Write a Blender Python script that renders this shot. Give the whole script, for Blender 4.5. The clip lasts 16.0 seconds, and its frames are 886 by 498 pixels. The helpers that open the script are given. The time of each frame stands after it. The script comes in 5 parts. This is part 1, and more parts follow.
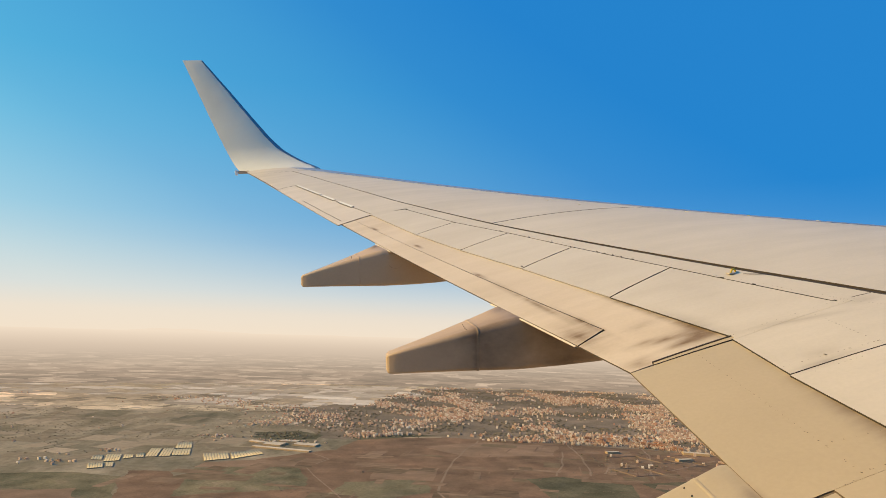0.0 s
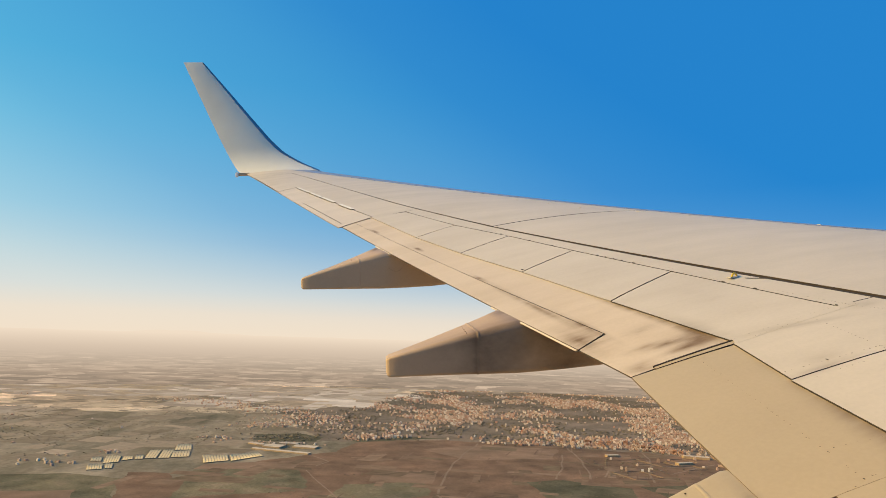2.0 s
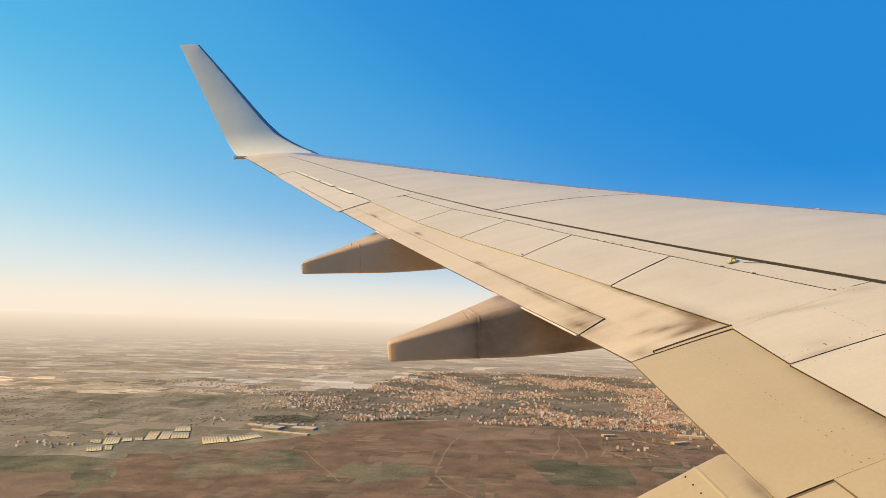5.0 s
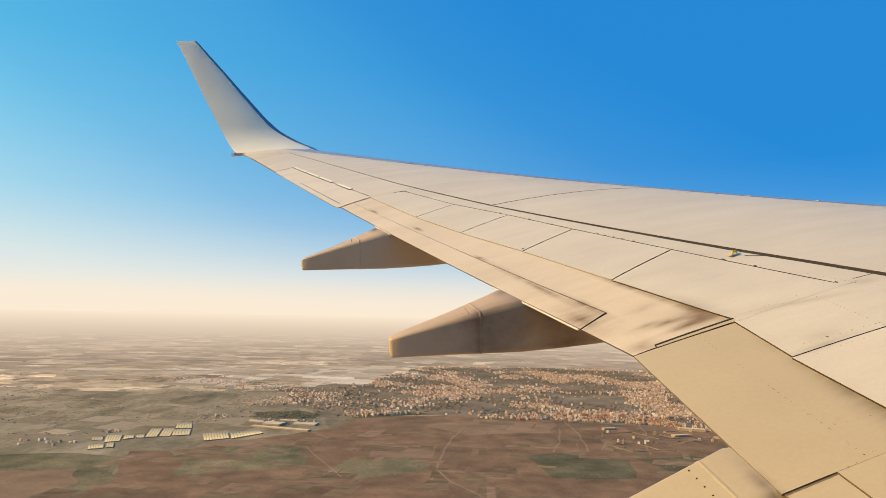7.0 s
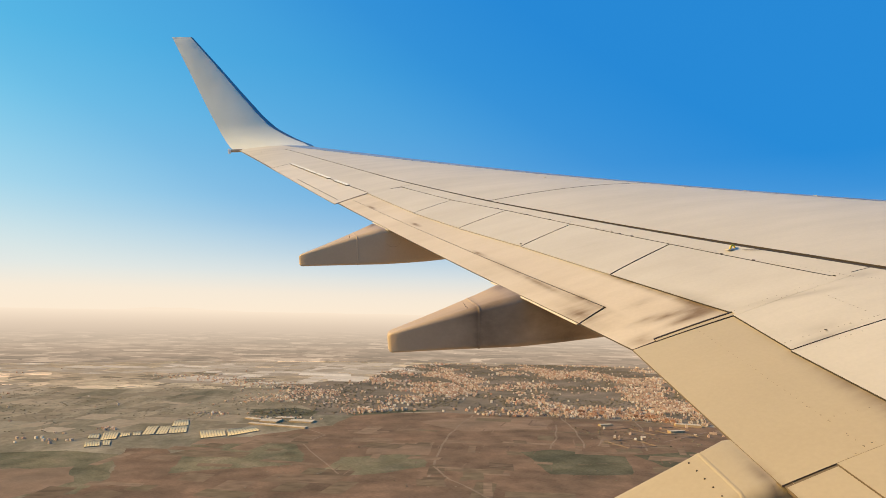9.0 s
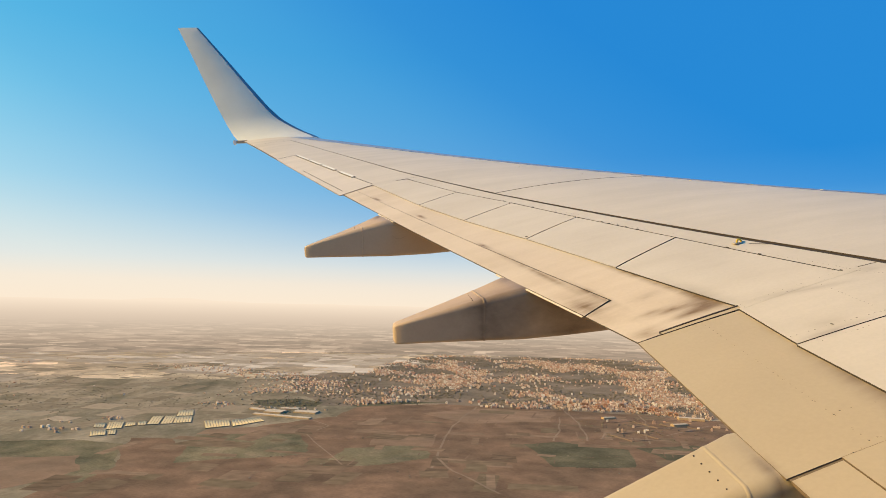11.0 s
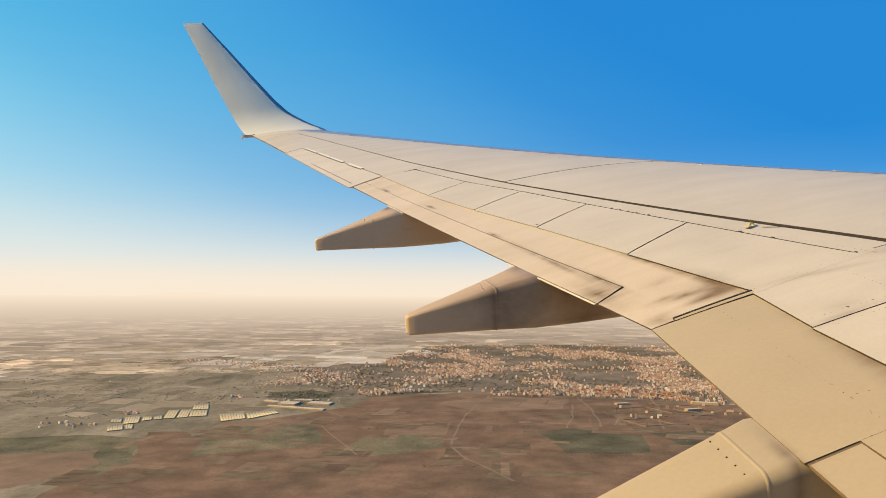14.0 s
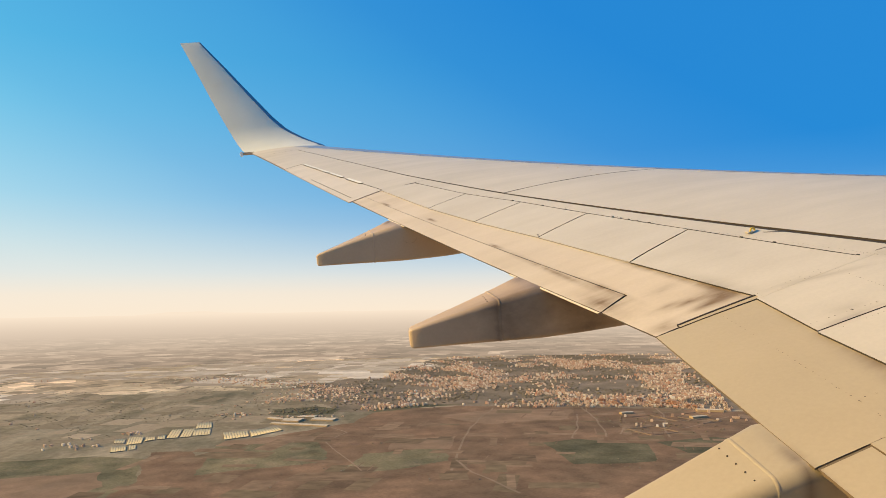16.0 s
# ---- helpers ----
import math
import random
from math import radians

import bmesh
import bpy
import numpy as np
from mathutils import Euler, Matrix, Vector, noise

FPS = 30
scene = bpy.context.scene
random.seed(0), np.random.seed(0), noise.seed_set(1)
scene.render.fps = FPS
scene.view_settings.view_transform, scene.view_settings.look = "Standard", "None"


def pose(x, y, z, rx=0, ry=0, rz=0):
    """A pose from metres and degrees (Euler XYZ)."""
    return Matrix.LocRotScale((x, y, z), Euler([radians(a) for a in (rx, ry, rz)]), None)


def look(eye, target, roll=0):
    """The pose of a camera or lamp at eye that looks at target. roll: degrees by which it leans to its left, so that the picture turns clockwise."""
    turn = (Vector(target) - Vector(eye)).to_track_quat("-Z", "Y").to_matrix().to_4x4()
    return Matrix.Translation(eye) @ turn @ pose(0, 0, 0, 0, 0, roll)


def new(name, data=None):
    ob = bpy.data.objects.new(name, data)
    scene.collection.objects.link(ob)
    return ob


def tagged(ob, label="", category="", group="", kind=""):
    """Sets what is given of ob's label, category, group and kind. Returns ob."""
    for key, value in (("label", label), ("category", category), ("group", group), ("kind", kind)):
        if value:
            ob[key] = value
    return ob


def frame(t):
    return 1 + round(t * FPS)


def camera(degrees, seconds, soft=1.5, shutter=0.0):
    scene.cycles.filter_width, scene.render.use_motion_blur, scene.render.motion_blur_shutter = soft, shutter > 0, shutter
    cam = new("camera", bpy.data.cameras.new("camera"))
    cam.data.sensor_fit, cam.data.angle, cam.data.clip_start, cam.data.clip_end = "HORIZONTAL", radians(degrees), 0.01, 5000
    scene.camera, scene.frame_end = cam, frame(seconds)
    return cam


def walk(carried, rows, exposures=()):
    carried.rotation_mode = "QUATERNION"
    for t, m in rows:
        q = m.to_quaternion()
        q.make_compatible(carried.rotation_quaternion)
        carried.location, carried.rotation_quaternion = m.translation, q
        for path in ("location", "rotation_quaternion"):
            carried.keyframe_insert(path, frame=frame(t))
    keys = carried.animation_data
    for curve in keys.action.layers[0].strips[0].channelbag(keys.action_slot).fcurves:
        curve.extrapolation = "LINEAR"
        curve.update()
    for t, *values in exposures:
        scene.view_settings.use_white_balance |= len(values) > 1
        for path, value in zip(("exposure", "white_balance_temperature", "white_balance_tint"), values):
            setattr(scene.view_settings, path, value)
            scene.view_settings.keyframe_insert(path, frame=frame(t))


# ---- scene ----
from functools import lru_cache
from math import cos, exp, pi, sin, sqrt, tan

# ---------------------------------------------------------------- camera
cam = camera(66.2, 16.0, soft=0.6)
PATH = [
    (0, 0.033, 0.001, 289.973, 97.65, -1.62, -8.28),
    (0.5, 0.036, -0.007, 289.993, 97.61, -1.32, -8.30),
    (1, 0.016, -0.016, 289.982, 97.88, -1.41, -8.34),
    (1.5, 0.025, 0.008, 289.972, 97.58, -1.31, -8.18),
    (2, 0.033, 0.009, 289.978, 97.86, -1.80, -8.28),
    (2.5, 0.028, 0.009, 289.985, 97.73, -1.75, -8.36),
    (3, 0.019, 0.011, 289.973, 98.19, -2.09, -8.41),
    (3.5, 0.040, 0.015, 289.983, 97.92, -2.57, -8.22),
    (4, 0.034, 0.006, 289.978, 97.47, -2.72, -8.53),
    (4.5, 0.011, -0.009, 289.994, 96.73, -2.03, -8.54),
    (7, 0.000, 0.000, 290.000, 95.92, -1.14, -8.50),
    (7.5, -0.005, 0.004, 289.989, 95.76, -1.08, -8.71),
    (8, -0.024, -0.006, 289.992, 95.40, -0.93, -8.67),
    (8.5, -0.020, -0.001, 289.992, 95.60, -1.05, -8.73),
    (9, -0.012, 0.005, 289.987, 95.67, -1.01, -8.78),
    (11.5, -0.020, 0.004, 289.985, 94.81, -1.39, -8.37),
    (12, -0.017, 0.007, 289.982, 94.67, -0.96, -8.22),
    (12.5, -0.016, 0.008, 289.986, 94.79, -0.84, -7.89),
    (13, -0.016, 0.008, 289.985, 94.56, -0.58, -7.55),
    (13.5, -0.024, 0.006, 289.989, 94.34, -1.01, -7.92),
    (14, -0.027, 0.007, 289.991, 94.12, -0.18, -7.54),
    (14.5, -0.027, 0.001, 289.991, 94.16, 0.06, -7.40),
    (15, -0.036, 0.010, 289.991, 94.66, 0.86, -7.41),
    (15.5, -0.037, 0.008, 289.988, 94.93, 1.63, -7.43),
    (16, -0.036, 0.006, 289.990, 95.18, 1.16, -7.40),
]
walk(cam, [(t, pose(*r)) for t, *r in PATH], [(0, 0.20, 8000, 10), (2.5, 0.18, 8000, 10), (3.4, 0.17, 8000, 10), (4.0, 0.28, 8000, 10), (4.6, 0.34, 8000, 10), (9, 0.33, 8000, 10), (16, 0.32, 8000, 10)])

# ---------------------------------------------------------------- sky and sun
SUN_AZIMUTH = -86.0      # degrees from +Y towards +X: low, off the left side of the view
SUN_HEIGHT = 29.0

world = bpy.data.worlds.new("sky")
scene.world = world
world.use_nodes = True
wt = world.node_tree
wt.nodes.clear()
w_out = wt.nodes.new("ShaderNodeOutputWorld")
w_bg = wt.nodes.new("ShaderNodeBackground")
w_sky = wt.nodes.new("ShaderNodeTexSky")
w_sky.sky_type = "NISHITA"
w_sky.sun_disc = False
w_sky.sun_elevation = radians(SUN_HEIGHT)
w_sky.sun_rotation = radians(SUN_AZIMUTH)
w_sky.altitude = 300
w_sky.air_density = 1.0
w_sky.dust_density = 0.5
w_sky.ozone_density = 3.0
w_hsv = wt.nodes.new("ShaderNodeHueSaturation")
w_hsv.inputs["Hue"].default_value = 0.492
w_hsv.inputs["Saturation"].default_value = 2.6
w_hsv.inputs["Value"].default_value = 1.5
w_gam = wt.nodes.new("ShaderNodeGamma")           # deepens the blue away from the sun
w_gam.inputs["Gamma"].default_value = 1.12
w_geo = wt.nodes.new("ShaderNodeTexCoord")
w_sep = wt.nodes.new("ShaderNodeSeparateXYZ")
wl = wt.links


def w_math(how, a, b):
    k = wt.nodes.new("ShaderNodeMath")
    k.operation = how
    for sock, v in zip(k.inputs, (a, b)):
        if isinstance(v, (int, float)):
            sock.default_value = v
        else:
            wl.new(v, sock)
    return k.outputs[0]


def w_ramp(stops, fac):
    k = wt.nodes.new("ShaderNodeValToRGB")
    e = k.color_ramp.elements
    while len(e) < len(stops):
        e.new(0.5)
    for el, (at, c) in zip(e, stops):
        el.position = at
        el.color = (*c, 1) if isinstance(c, tuple) else (c, c, c, 1)
    wl.new(fac, k.inputs[0])
    return k.outputs[0]


def w_mix(fac, a, b):
    k = wt.nodes.new("ShaderNodeMix")
    k.data_type = "RGBA"
    for key, v in (("Factor", fac), ("A", a), ("B", b)):
        if isinstance(v, (int, float)):
            k.inputs[key].default_value = v
        elif isinstance(v, tuple):
            k.inputs[key].default_value = (*v, 1)
        else:
            wl.new(v, k.inputs[key])
    return k.outputs["Result"]


wl.new(w_geo.outputs["Generated"], w_sep.inputs[0])
w_up = w_sep.outputs["Z"]
w_dot = wt.nodes.new("ShaderNodeVectorMath")      # how near the sun one looks
w_dot.operation = "DOT_PRODUCT"
w_dot.inputs[1].default_value = (sin(radians(SUN_AZIMUTH)) * cos(radians(SUN_HEIGHT)), cos(radians(SUN_AZIMUTH)) * cos(radians(SUN_HEIGHT)), sin(radians(SUN_HEIGHT)))
wl.new(w_geo.outputs["Generated"], w_dot.inputs[0])
# dust haze: thick at the horizon, and a wide pale glow on the sun's side
haze_low = w_ramp([(0.0, 1.0), (0.02, 0.95), (0.05, 0.80), (0.085, 0.48), (0.13, 0.16), (0.17, 0.05), (0.22, 0.0)], w_up)
haze_sun = w_ramp([(0.0, 0.97), (0.36, 0.86), (0.46, 0.62), (0.53, 0.45), (0.65, 0.28), (0.72, 0.20), (0.80, 0.075), (0.90, 0.0)], w_math("ADD", w_math("MULTIPLY", w_dot.outputs["Value"], -0.5), w_math("ADD", w_up, 0.5)))
clear = w_math("MULTIPLY", w_math("SUBTRACT", 1.0, haze_low), w_math("SUBTRACT", 1.0, haze_sun))
dust = w_ramp([(0.0, (0.665, 0.622, 0.585)), (0.03, (0.64, 0.63, 0.62)), (0.06, (0.532, 0.624, 0.70)), (0.16, (0.31, 0.60, 0.785)), (0.27, (0.18, 0.60, 0.82)), (0.35, (0.11, 0.58, 0.82))], w_up)
w_scale = wt.nodes.new("ShaderNodeVectorMath")
w_scale.operation = "SCALE"
w_scale.inputs["Scale"].default_value = 10.0
wl.new(dust, w_scale.inputs[0])
wl.new(w_sky.outputs[0], w_hsv.inputs["Color"])
wl.new(w_hsv.outputs[0], w_gam.inputs["Color"])
deep = w_mix(0.96, w_gam.outputs[0], (0.0, 1.83, 5.9))
wl.new(w_mix(clear, w_scale.outputs[0], deep), w_bg.inputs["Color"])
w_bg.inputs["Strength"].default_value = 0.107
wl.new(w_bg.outputs[0], w_out.inputs[0])

sun = new("sun", bpy.data.lights.new("sun", "SUN"))
sun.data.energy = 4.7
sun.data.angle = radians(0.6)
sun.data.color = (1.0, 0.73, 0.30)
_a, _h = radians(SUN_AZIMUTH), radians(SUN_HEIGHT)
SUN_WAY = Vector((sin(_a) * cos(_h), cos(_a) * cos(_h), sin(_h)))
sun.matrix_world = look(SUN_WAY * 400 + Vector((0, 0, 290)), (0, 0, 290))


# ---------------------------------------------------------------- materials
def material(name, rough=0.6, metal=0.0):
    m = bpy.data.materials.new(name)
    m.use_nodes = True
    b = m.node_tree.nodes["Principled BSDF"]
    b.inputs["Roughness"].default_value = rough
    b.inputs["Metallic"].default_value = metal
    b.inputs["Specular IOR Level"].default_value = 0.04 if rough > 0.88 else 0.3
    return m, m.node_tree.nodes, m.node_tree.links, b


def ramp(nodes, stops):
    r = nodes.new("ShaderNodeValToRGB")
    e = r.color_ramp.elements
    while len(e) < len(stops):
        e.new(0.5)
    for el, (at, c) in zip(e, stops):
        el.position = at
        el.color = (*c, 1) if len(c) == 3 else c
    return r


def grain(nodes, links, scale, detail=4, stretch=(1, 1, 1), coords="Object", rough=0.55):
    tc = nodes.new("ShaderNodeTexCoord")
    mp = nodes.new("ShaderNodeMapping")
    mp.inputs["Scale"].default_value = stretch
    n = nodes.new("ShaderNodeTexNoise")
    n.inputs["Scale"].default_value = scale
    n.inputs["Detail"].default_value = detail
    n.inputs["Roughness"].default_value = rough
    links.new(tc.outputs[coords], mp.inputs[0])
    links.new(mp.outputs[0], n.inputs["Vector"])
    return n.outputs["Fac"]


def mixed(nodes, links, fac, a, b, how="MIX"):
    m = nodes.new("ShaderNodeMix")
    m.data_type = "RGBA"
    m.blend_type = how
    for key, val in (("Factor", fac), ("A", a), ("B", b)):
        sock = m.inputs[key]
        if isinstance(val, (int, float)):
            sock.default_value = val
        elif isinstance(val, tuple):
            sock.default_value = (*val, 1)
        else:
            links.new(val, sock)
    return m.outputs["Result"]


def bump(nodes, links, bsdf, height, strength, distance):
    b = nodes.new("ShaderNodeBump")
    b.inputs["Strength"].default_value = strength
    b.inputs["Distance"].default_value = distance
    links.new(height, b.inputs["Height"])
    links.new(b.outputs[0], bsdf.inputs["Normal"])


def paint(name, base, dirt, dirt_amount, rough=0.45, streak=True):
    """Aircraft paint with faint streaks along the flow and fine grain."""
    m, n, l, b = material(name, rough)
    big = grain(n, l, 0.9, 5)
    flow = grain(n, l, 1.6, 6, (0.5, 2.4, 1.0), "Object", 0.62) if streak else grain(n, l, 5.0, 5)
    fine = grain(n, l, 60.0, 3)
    r1 = ramp(n, [(0.40, (0, 0, 0)), (0.80, (1, 1, 1))])
    l.new(flow, r1.inputs[0])
    amount = n.new("ShaderNodeMath")
    amount.operation = "MULTIPLY"
    amount.inputs[1].default_value = dirt_amount
    l.new(r1.outputs[0], amount.inputs[0])
    c = mixed(n, l, amount.outputs[0], base, dirt)
    r2 = ramp(n, [(0.3, (0.93, 0.93, 0.93)), (0.7, (1.04, 1.04, 1.04))])
    l.new(big, r2.inputs[0])
    c = mixed(n, l, 1.0, c, r2.outputs[0], "MULTIPLY")
    r3 = ramp(n, [(0.3, (0.97, 0.97, 0.97)), (0.7, (1.02, 1.02, 1.02))])
    l.new(fine, r3.inputs[0])
    c = mixed(n, l, 1.0, c, r3.outputs[0], "MULTIPLY")
    l.new(c, b.inputs["Base Color"])
    rr = n.new("ShaderNodeMapRange")
    rr.inputs["To Min"].default_value = rough - 0.06
    rr.inputs["To Max"].default_value = rough + 0.12
    l.new(flow, rr.inputs["Value"])
    l.new(rr.outputs[0], b.inputs["Roughness"])
    bump(n, l, b, big, 0.12, 0.02)
    return m


GREY = (0.60, 0.535, 0.445)
M_SKIN = paint("wing_paint", GREY, (0.42, 0.385, 0.33), 0.40)
M_SPOILER = paint("spoiler_paint", (0.60, 0.54, 0.455), (0.44, 0.38, 0.31), 0.42)
M_FLAP = paint("flap_paint", (0.645, 0.54, 0.42), (0.42, 0.325, 0.225), 0.45)
M_FLAP_CLEAN = paint("aileron_paint", (0.65, 0.575, 0.485), (0.42, 0.38, 0.33), 0.35)
M_GATE = paint("gate_paint", (0.465, 0.378, 0.255), (0.43, 0.335, 0.225), 0.4)
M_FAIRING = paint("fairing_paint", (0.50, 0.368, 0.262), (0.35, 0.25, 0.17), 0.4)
M_WINGLET = paint("winglet_paint", (0.70, 0.69, 0.61), (0.63, 0.62, 0.54), 0.3, 0.35)
M_METAL = paint("slat_metal", (0.50, 0.49, 0.48), (0.40, 0.39, 0.38), 0.3, 0.32)
M_METAL.node_tree.nodes["Principled BSDF"].inputs["Metallic"].default_value = 0.6

# Dark tone puts the shade of the winglet's forward edge into the metal.
M_POLISHED = paint("shaded_polished_edge", (0.27, 0.28, 0.31), (0.2, 0.2, 0.2), 0.3, 0.28)
M_POLISHED.node_tree.nodes["Principled BSDF"].inputs["Metallic"].default_value = 0.85


def dark_spots(m, spots, colour):
    """Soot and grease stains, darker bands and painted shade at set places on a part, ragged by noise. spots: centre x,
    y, half lengths x, y, turn, strength.
    """
    n, l = m.node_tree.nodes, m.node_tree.links
    b = n["Principled BSDF"]
    c = b.inputs["Base Color"].links[0].from_socket
    tc = n.new("ShaderNodeTexCoord")
    rag = grain(n, l, 4.2, 8, (0.7, 2.8, 1.0), "Object", 0.64)
    for cx, cy, rx, ry, turn, power in spots:
        mp = n.new("ShaderNodeMapping")
        mp.vector_type = "TEXTURE"
        mp.inputs["Location"].default_value = (cx, cy, 0)
        mp.inputs["Rotation"].default_value = (0, 0, radians(turn))
        mp.inputs["Scale"].default_value = (rx, ry, 50)
        l.new(tc.outputs["Object"], mp.inputs[0])
        g = n.new("ShaderNodeTexGradient")
        g.gradient_type = "QUADRATIC_SPHERE"
        l.new(mp.outputs[0], g.inputs[0])
        k = n.new("ShaderNodeMath")
        k.operation = "MULTIPLY"
        r = ramp(n, [(0.26, (0.1, 0.1, 0.1)), (0.66, (1, 1, 1))])
        l.new(rag, r.inputs[0])
        l.new(g.outputs["Fac"], k.inputs[0])
        l.new(r.outputs[0], k.inputs[1])
        k2 = n.new("ShaderNodeMath")
        k2.operation = "MULTIPLY"
        k2.use_clamp = True
        k2.inputs[1].default_value = power
        l.new(k.outputs[0], k2.inputs[0])
        c = mixed(n, l, k2.outputs[0], c, colour)
    l.new(c, b.inputs["Base Color"])


# Long thin spots run darker along the front edge; the rest are smears.
dark_spots(M_FLAP, [(-6.33, 4.73, 0.26, 0.20, 0, 1.5), (-6.48, 4.785, 0.22, 0.06, 6, 1.6), (-6.42, 4.69, 0.26, 0.06, 6, 1.3), (-6.30, 4.82, 0.08, 0.36, 15, 1.8), (-6.58, 4.82, 0.18, 0.05, 6, 1.1), (-6.52, 5.0, 0.22, 0.09, 6, 0.7),
              (-6.44, 5.30, 0.06, 0.85, 15, 1.3), (-6.62, 6.05, 0.05, 0.9, 15, 0.8), (-6.82, 5.10, 0.16, 0.36, 14, 1.5), (-6.74, 5.25, 0.05, 0.5, 14, 1.5), (-6.90, 5.75, 0.05, 1.3, 13.5, 1.1), (-6.68, 4.64, 0.16, 0.12, 0, 1.0),
              (-7.09, 6.54, 0.035, 0.16, 16, 2.2), (-7.42, 7.78, 0.035, 0.18, 16, 2.2), (-7.77, 8.87, 0.035, 0.2, 16, 2.2), (-6.9, 7.0, 0.10, 2.0, 16.7, 0.6)], (0.215, 0.14, 0.07))
# Wide spots paint shade on the inner fairing's inboard side; small ones are stains.
dark_spots(M_FAIRING, [(-7.1, 5.8, 0.12, 0.12, 0, 1.4), (-7.8, 8.12, 0.10, 0.12, 0, 1.2), (-6.75, 5.55, 0.80, 0.40, 0, 1.2), (-7.3, 5.56, 0.6, 0.22, 0, 1.3), (-7.31, 5.6, 0.05, 0.3, 0, 1.0)], (0.165, 0.112, 0.078))
# Front edge darker in two long bands, inner rear corner in one short.
dark_spots(M_GATE, [(-6.25, 3.55, 0.13, 1.0, 0, 1.5), (-6.25, 3.5, 0.07, 1.1, 0, 1.4), (-6.8, 3.45, 0.05, 0.3, 0, 1.5)], (0.24, 0.18, 0.12))
dark_spots(M_SPOILER, [(-6.3, 4.85, 0.12, 0.5, 20, 0.7), (-6.05, 5.2, 0.3, 0.5, 20, 0.25), (-6.4, 6.1, 0.3, 0.4, 20, 0.25)], (0.30, 0.25, 0.19))
dark_spots(M_SKIN, [(-5.92, 4.57, 0.5, 0.06, -10, 0.7), (-6.1, 4.12, 0.35, 0.06, 0, 0.9), (-6.05, 4.2, 0.2, 0.1, 0, 0.5), (-5.5, 4.6, 0.2, 0.1, 0, 0.6)], (0.30, 0.25, 0.19))

M_EDGE = paint("dark_edge", (0.048, 0.037, 0.027), (0.033, 0.026, 0.019), 0.6, 0.6)
M_TRIM = paint("edge_paint", (0.085, 0.064, 0.046), (0.06, 0.045, 0.032), 0.5, 0.6)
M_DARK, _n, _l, _b = material("seam_dark", 0.8)
_b.inputs["Base Color"].default_value = (0.05, 0.036, 0.025, 1)
M_RUBBER, _n, _l, _b = material("seal_rubber", 0.7)
_b.inputs["Base Color"].default_value = (0.055, 0.045, 0.036, 1)
M_SEAL, _n, _l, _b = material("worn_seal", 0.8)
_b.inputs["Base Color"].default_value = (0.048, 0.039, 0.029, 1)
M_YELLOW, _n, _l, _b = material("yellow_enamel", 0.4)
_b.inputs["Base Color"].default_value = (0.75, 0.48, 0.04, 1)
M_GATE_EDGE = paint("gate_edge_paint", (0.17, 0.122, 0.078), (0.13, 0.09, 0.06), 0.5, 0.6)
# Darker copy of the spoiler paint, offsetting direct sun on the rear edges.
M_SPOILER_EDGE = paint("spoiler_edge_dimmed", (0.27, 0.25, 0.235), (0.22, 0.20, 0.185), 0.4, 0.6)
M_RING = paint("joint_paint", (0.27, 0.20, 0.145), (0.2, 0.15, 0.11), 0.5, 0.6)
M_WHITE, _n, _l, _b = material("white_seal", 0.5)
_b.inputs["Base Color"].default_value = (0.78, 0.76, 0.70, 1)
M_GLASS, _n, _l, _b = material("lamp_glass", 0.1)
_b.inputs["Base Color"].default_value = (0.8, 0.8, 0.8, 1)


# ---------------------------------------------------------------- mesh helpers
def part(name, bm, mat, parent, label="", smooth=None):
    me = bpy.data.meshes.new(name)
    bm.to_mesh(me)
    bm.free()
    me.materials.append(mat)
    ob = new(name, me)
    ob.parent = parent
    if label:
        tagged(ob, label)
    return ob


def grid_faces(bm, rows, smooth=True, flip=False):
    """Faces over rows of points; returns the rows of vertices."""
    vs = [[bm.verts.new(p) for p in r] for r in rows]
    for i in range(len(vs) - 1):
        for j in range(len(vs[0]) - 1):
            q = [vs[i][j], vs[i][j + 1], vs[i + 1][j + 1], vs[i + 1][j]]
            f = bm.faces.new(q[::-1] if flip else q)
            f.smooth = smooth
    return vs


def box(bm, x0, x1, y0, y1, z0, z1, m=None):
    vs = [bm.verts.new((x, y, z)) for z in (z0, z1) for x, y in ((x0, y0), (x1, y0), (x1, y1), (x0, y1))]
    if m:
        for v in vs:
            v.co = m @ v.co
    for q in ((3, 2, 1, 0), (4, 5, 6, 7), (0, 1, 5, 4), (1, 2, 6, 5), (2, 3, 7, 6), (3, 0, 4, 7)):
        bm.faces.new([vs[i] for i in q])
    return vs


# ---------------------------------------------------------------- the wing's form
# wing axes: x forward, y outboard, z up; metres
TIP, KINK, SWEEP = 17.15, 4.575, 0.5219


def x_lead(s):
    return -SWEEP * s + 0.267 * max(4.6 - s, 0)


def x_trail(s):
    f = lambda v: -SWEEP * v - (1.409 + 0.2359 * (TIP - v))
    return f(s) if s > KINK else f(KINK) - 0.0325 * (KINK - s)


def bulge(u):
    u = min(max(u, 0), 1)
    return 2.348 * sqrt(u) * (1 - u) * (1 + 0.35 * u)


def z_mid(s):
    k = max(s - 2, 0) / 15
    return tan(radians(6)) * s + 1.104 * k ** 2 - 0.2995 * k ** 4


def top(s, x, off=0.0):
    """The wing's upper surface."""
    a, b = x_lead(s), x_trail(s)
    c = a - b
    u = (a - x) / c
    tw = radians(3.529 - 4.737 * s / TIP)
    return Vector((x, s, z_mid(s) + c * (0.0609 - 0.0213 * (s - 10) / 10) * bulge(u) - tan(tw) * (a - x - 0.3 * c) + off))


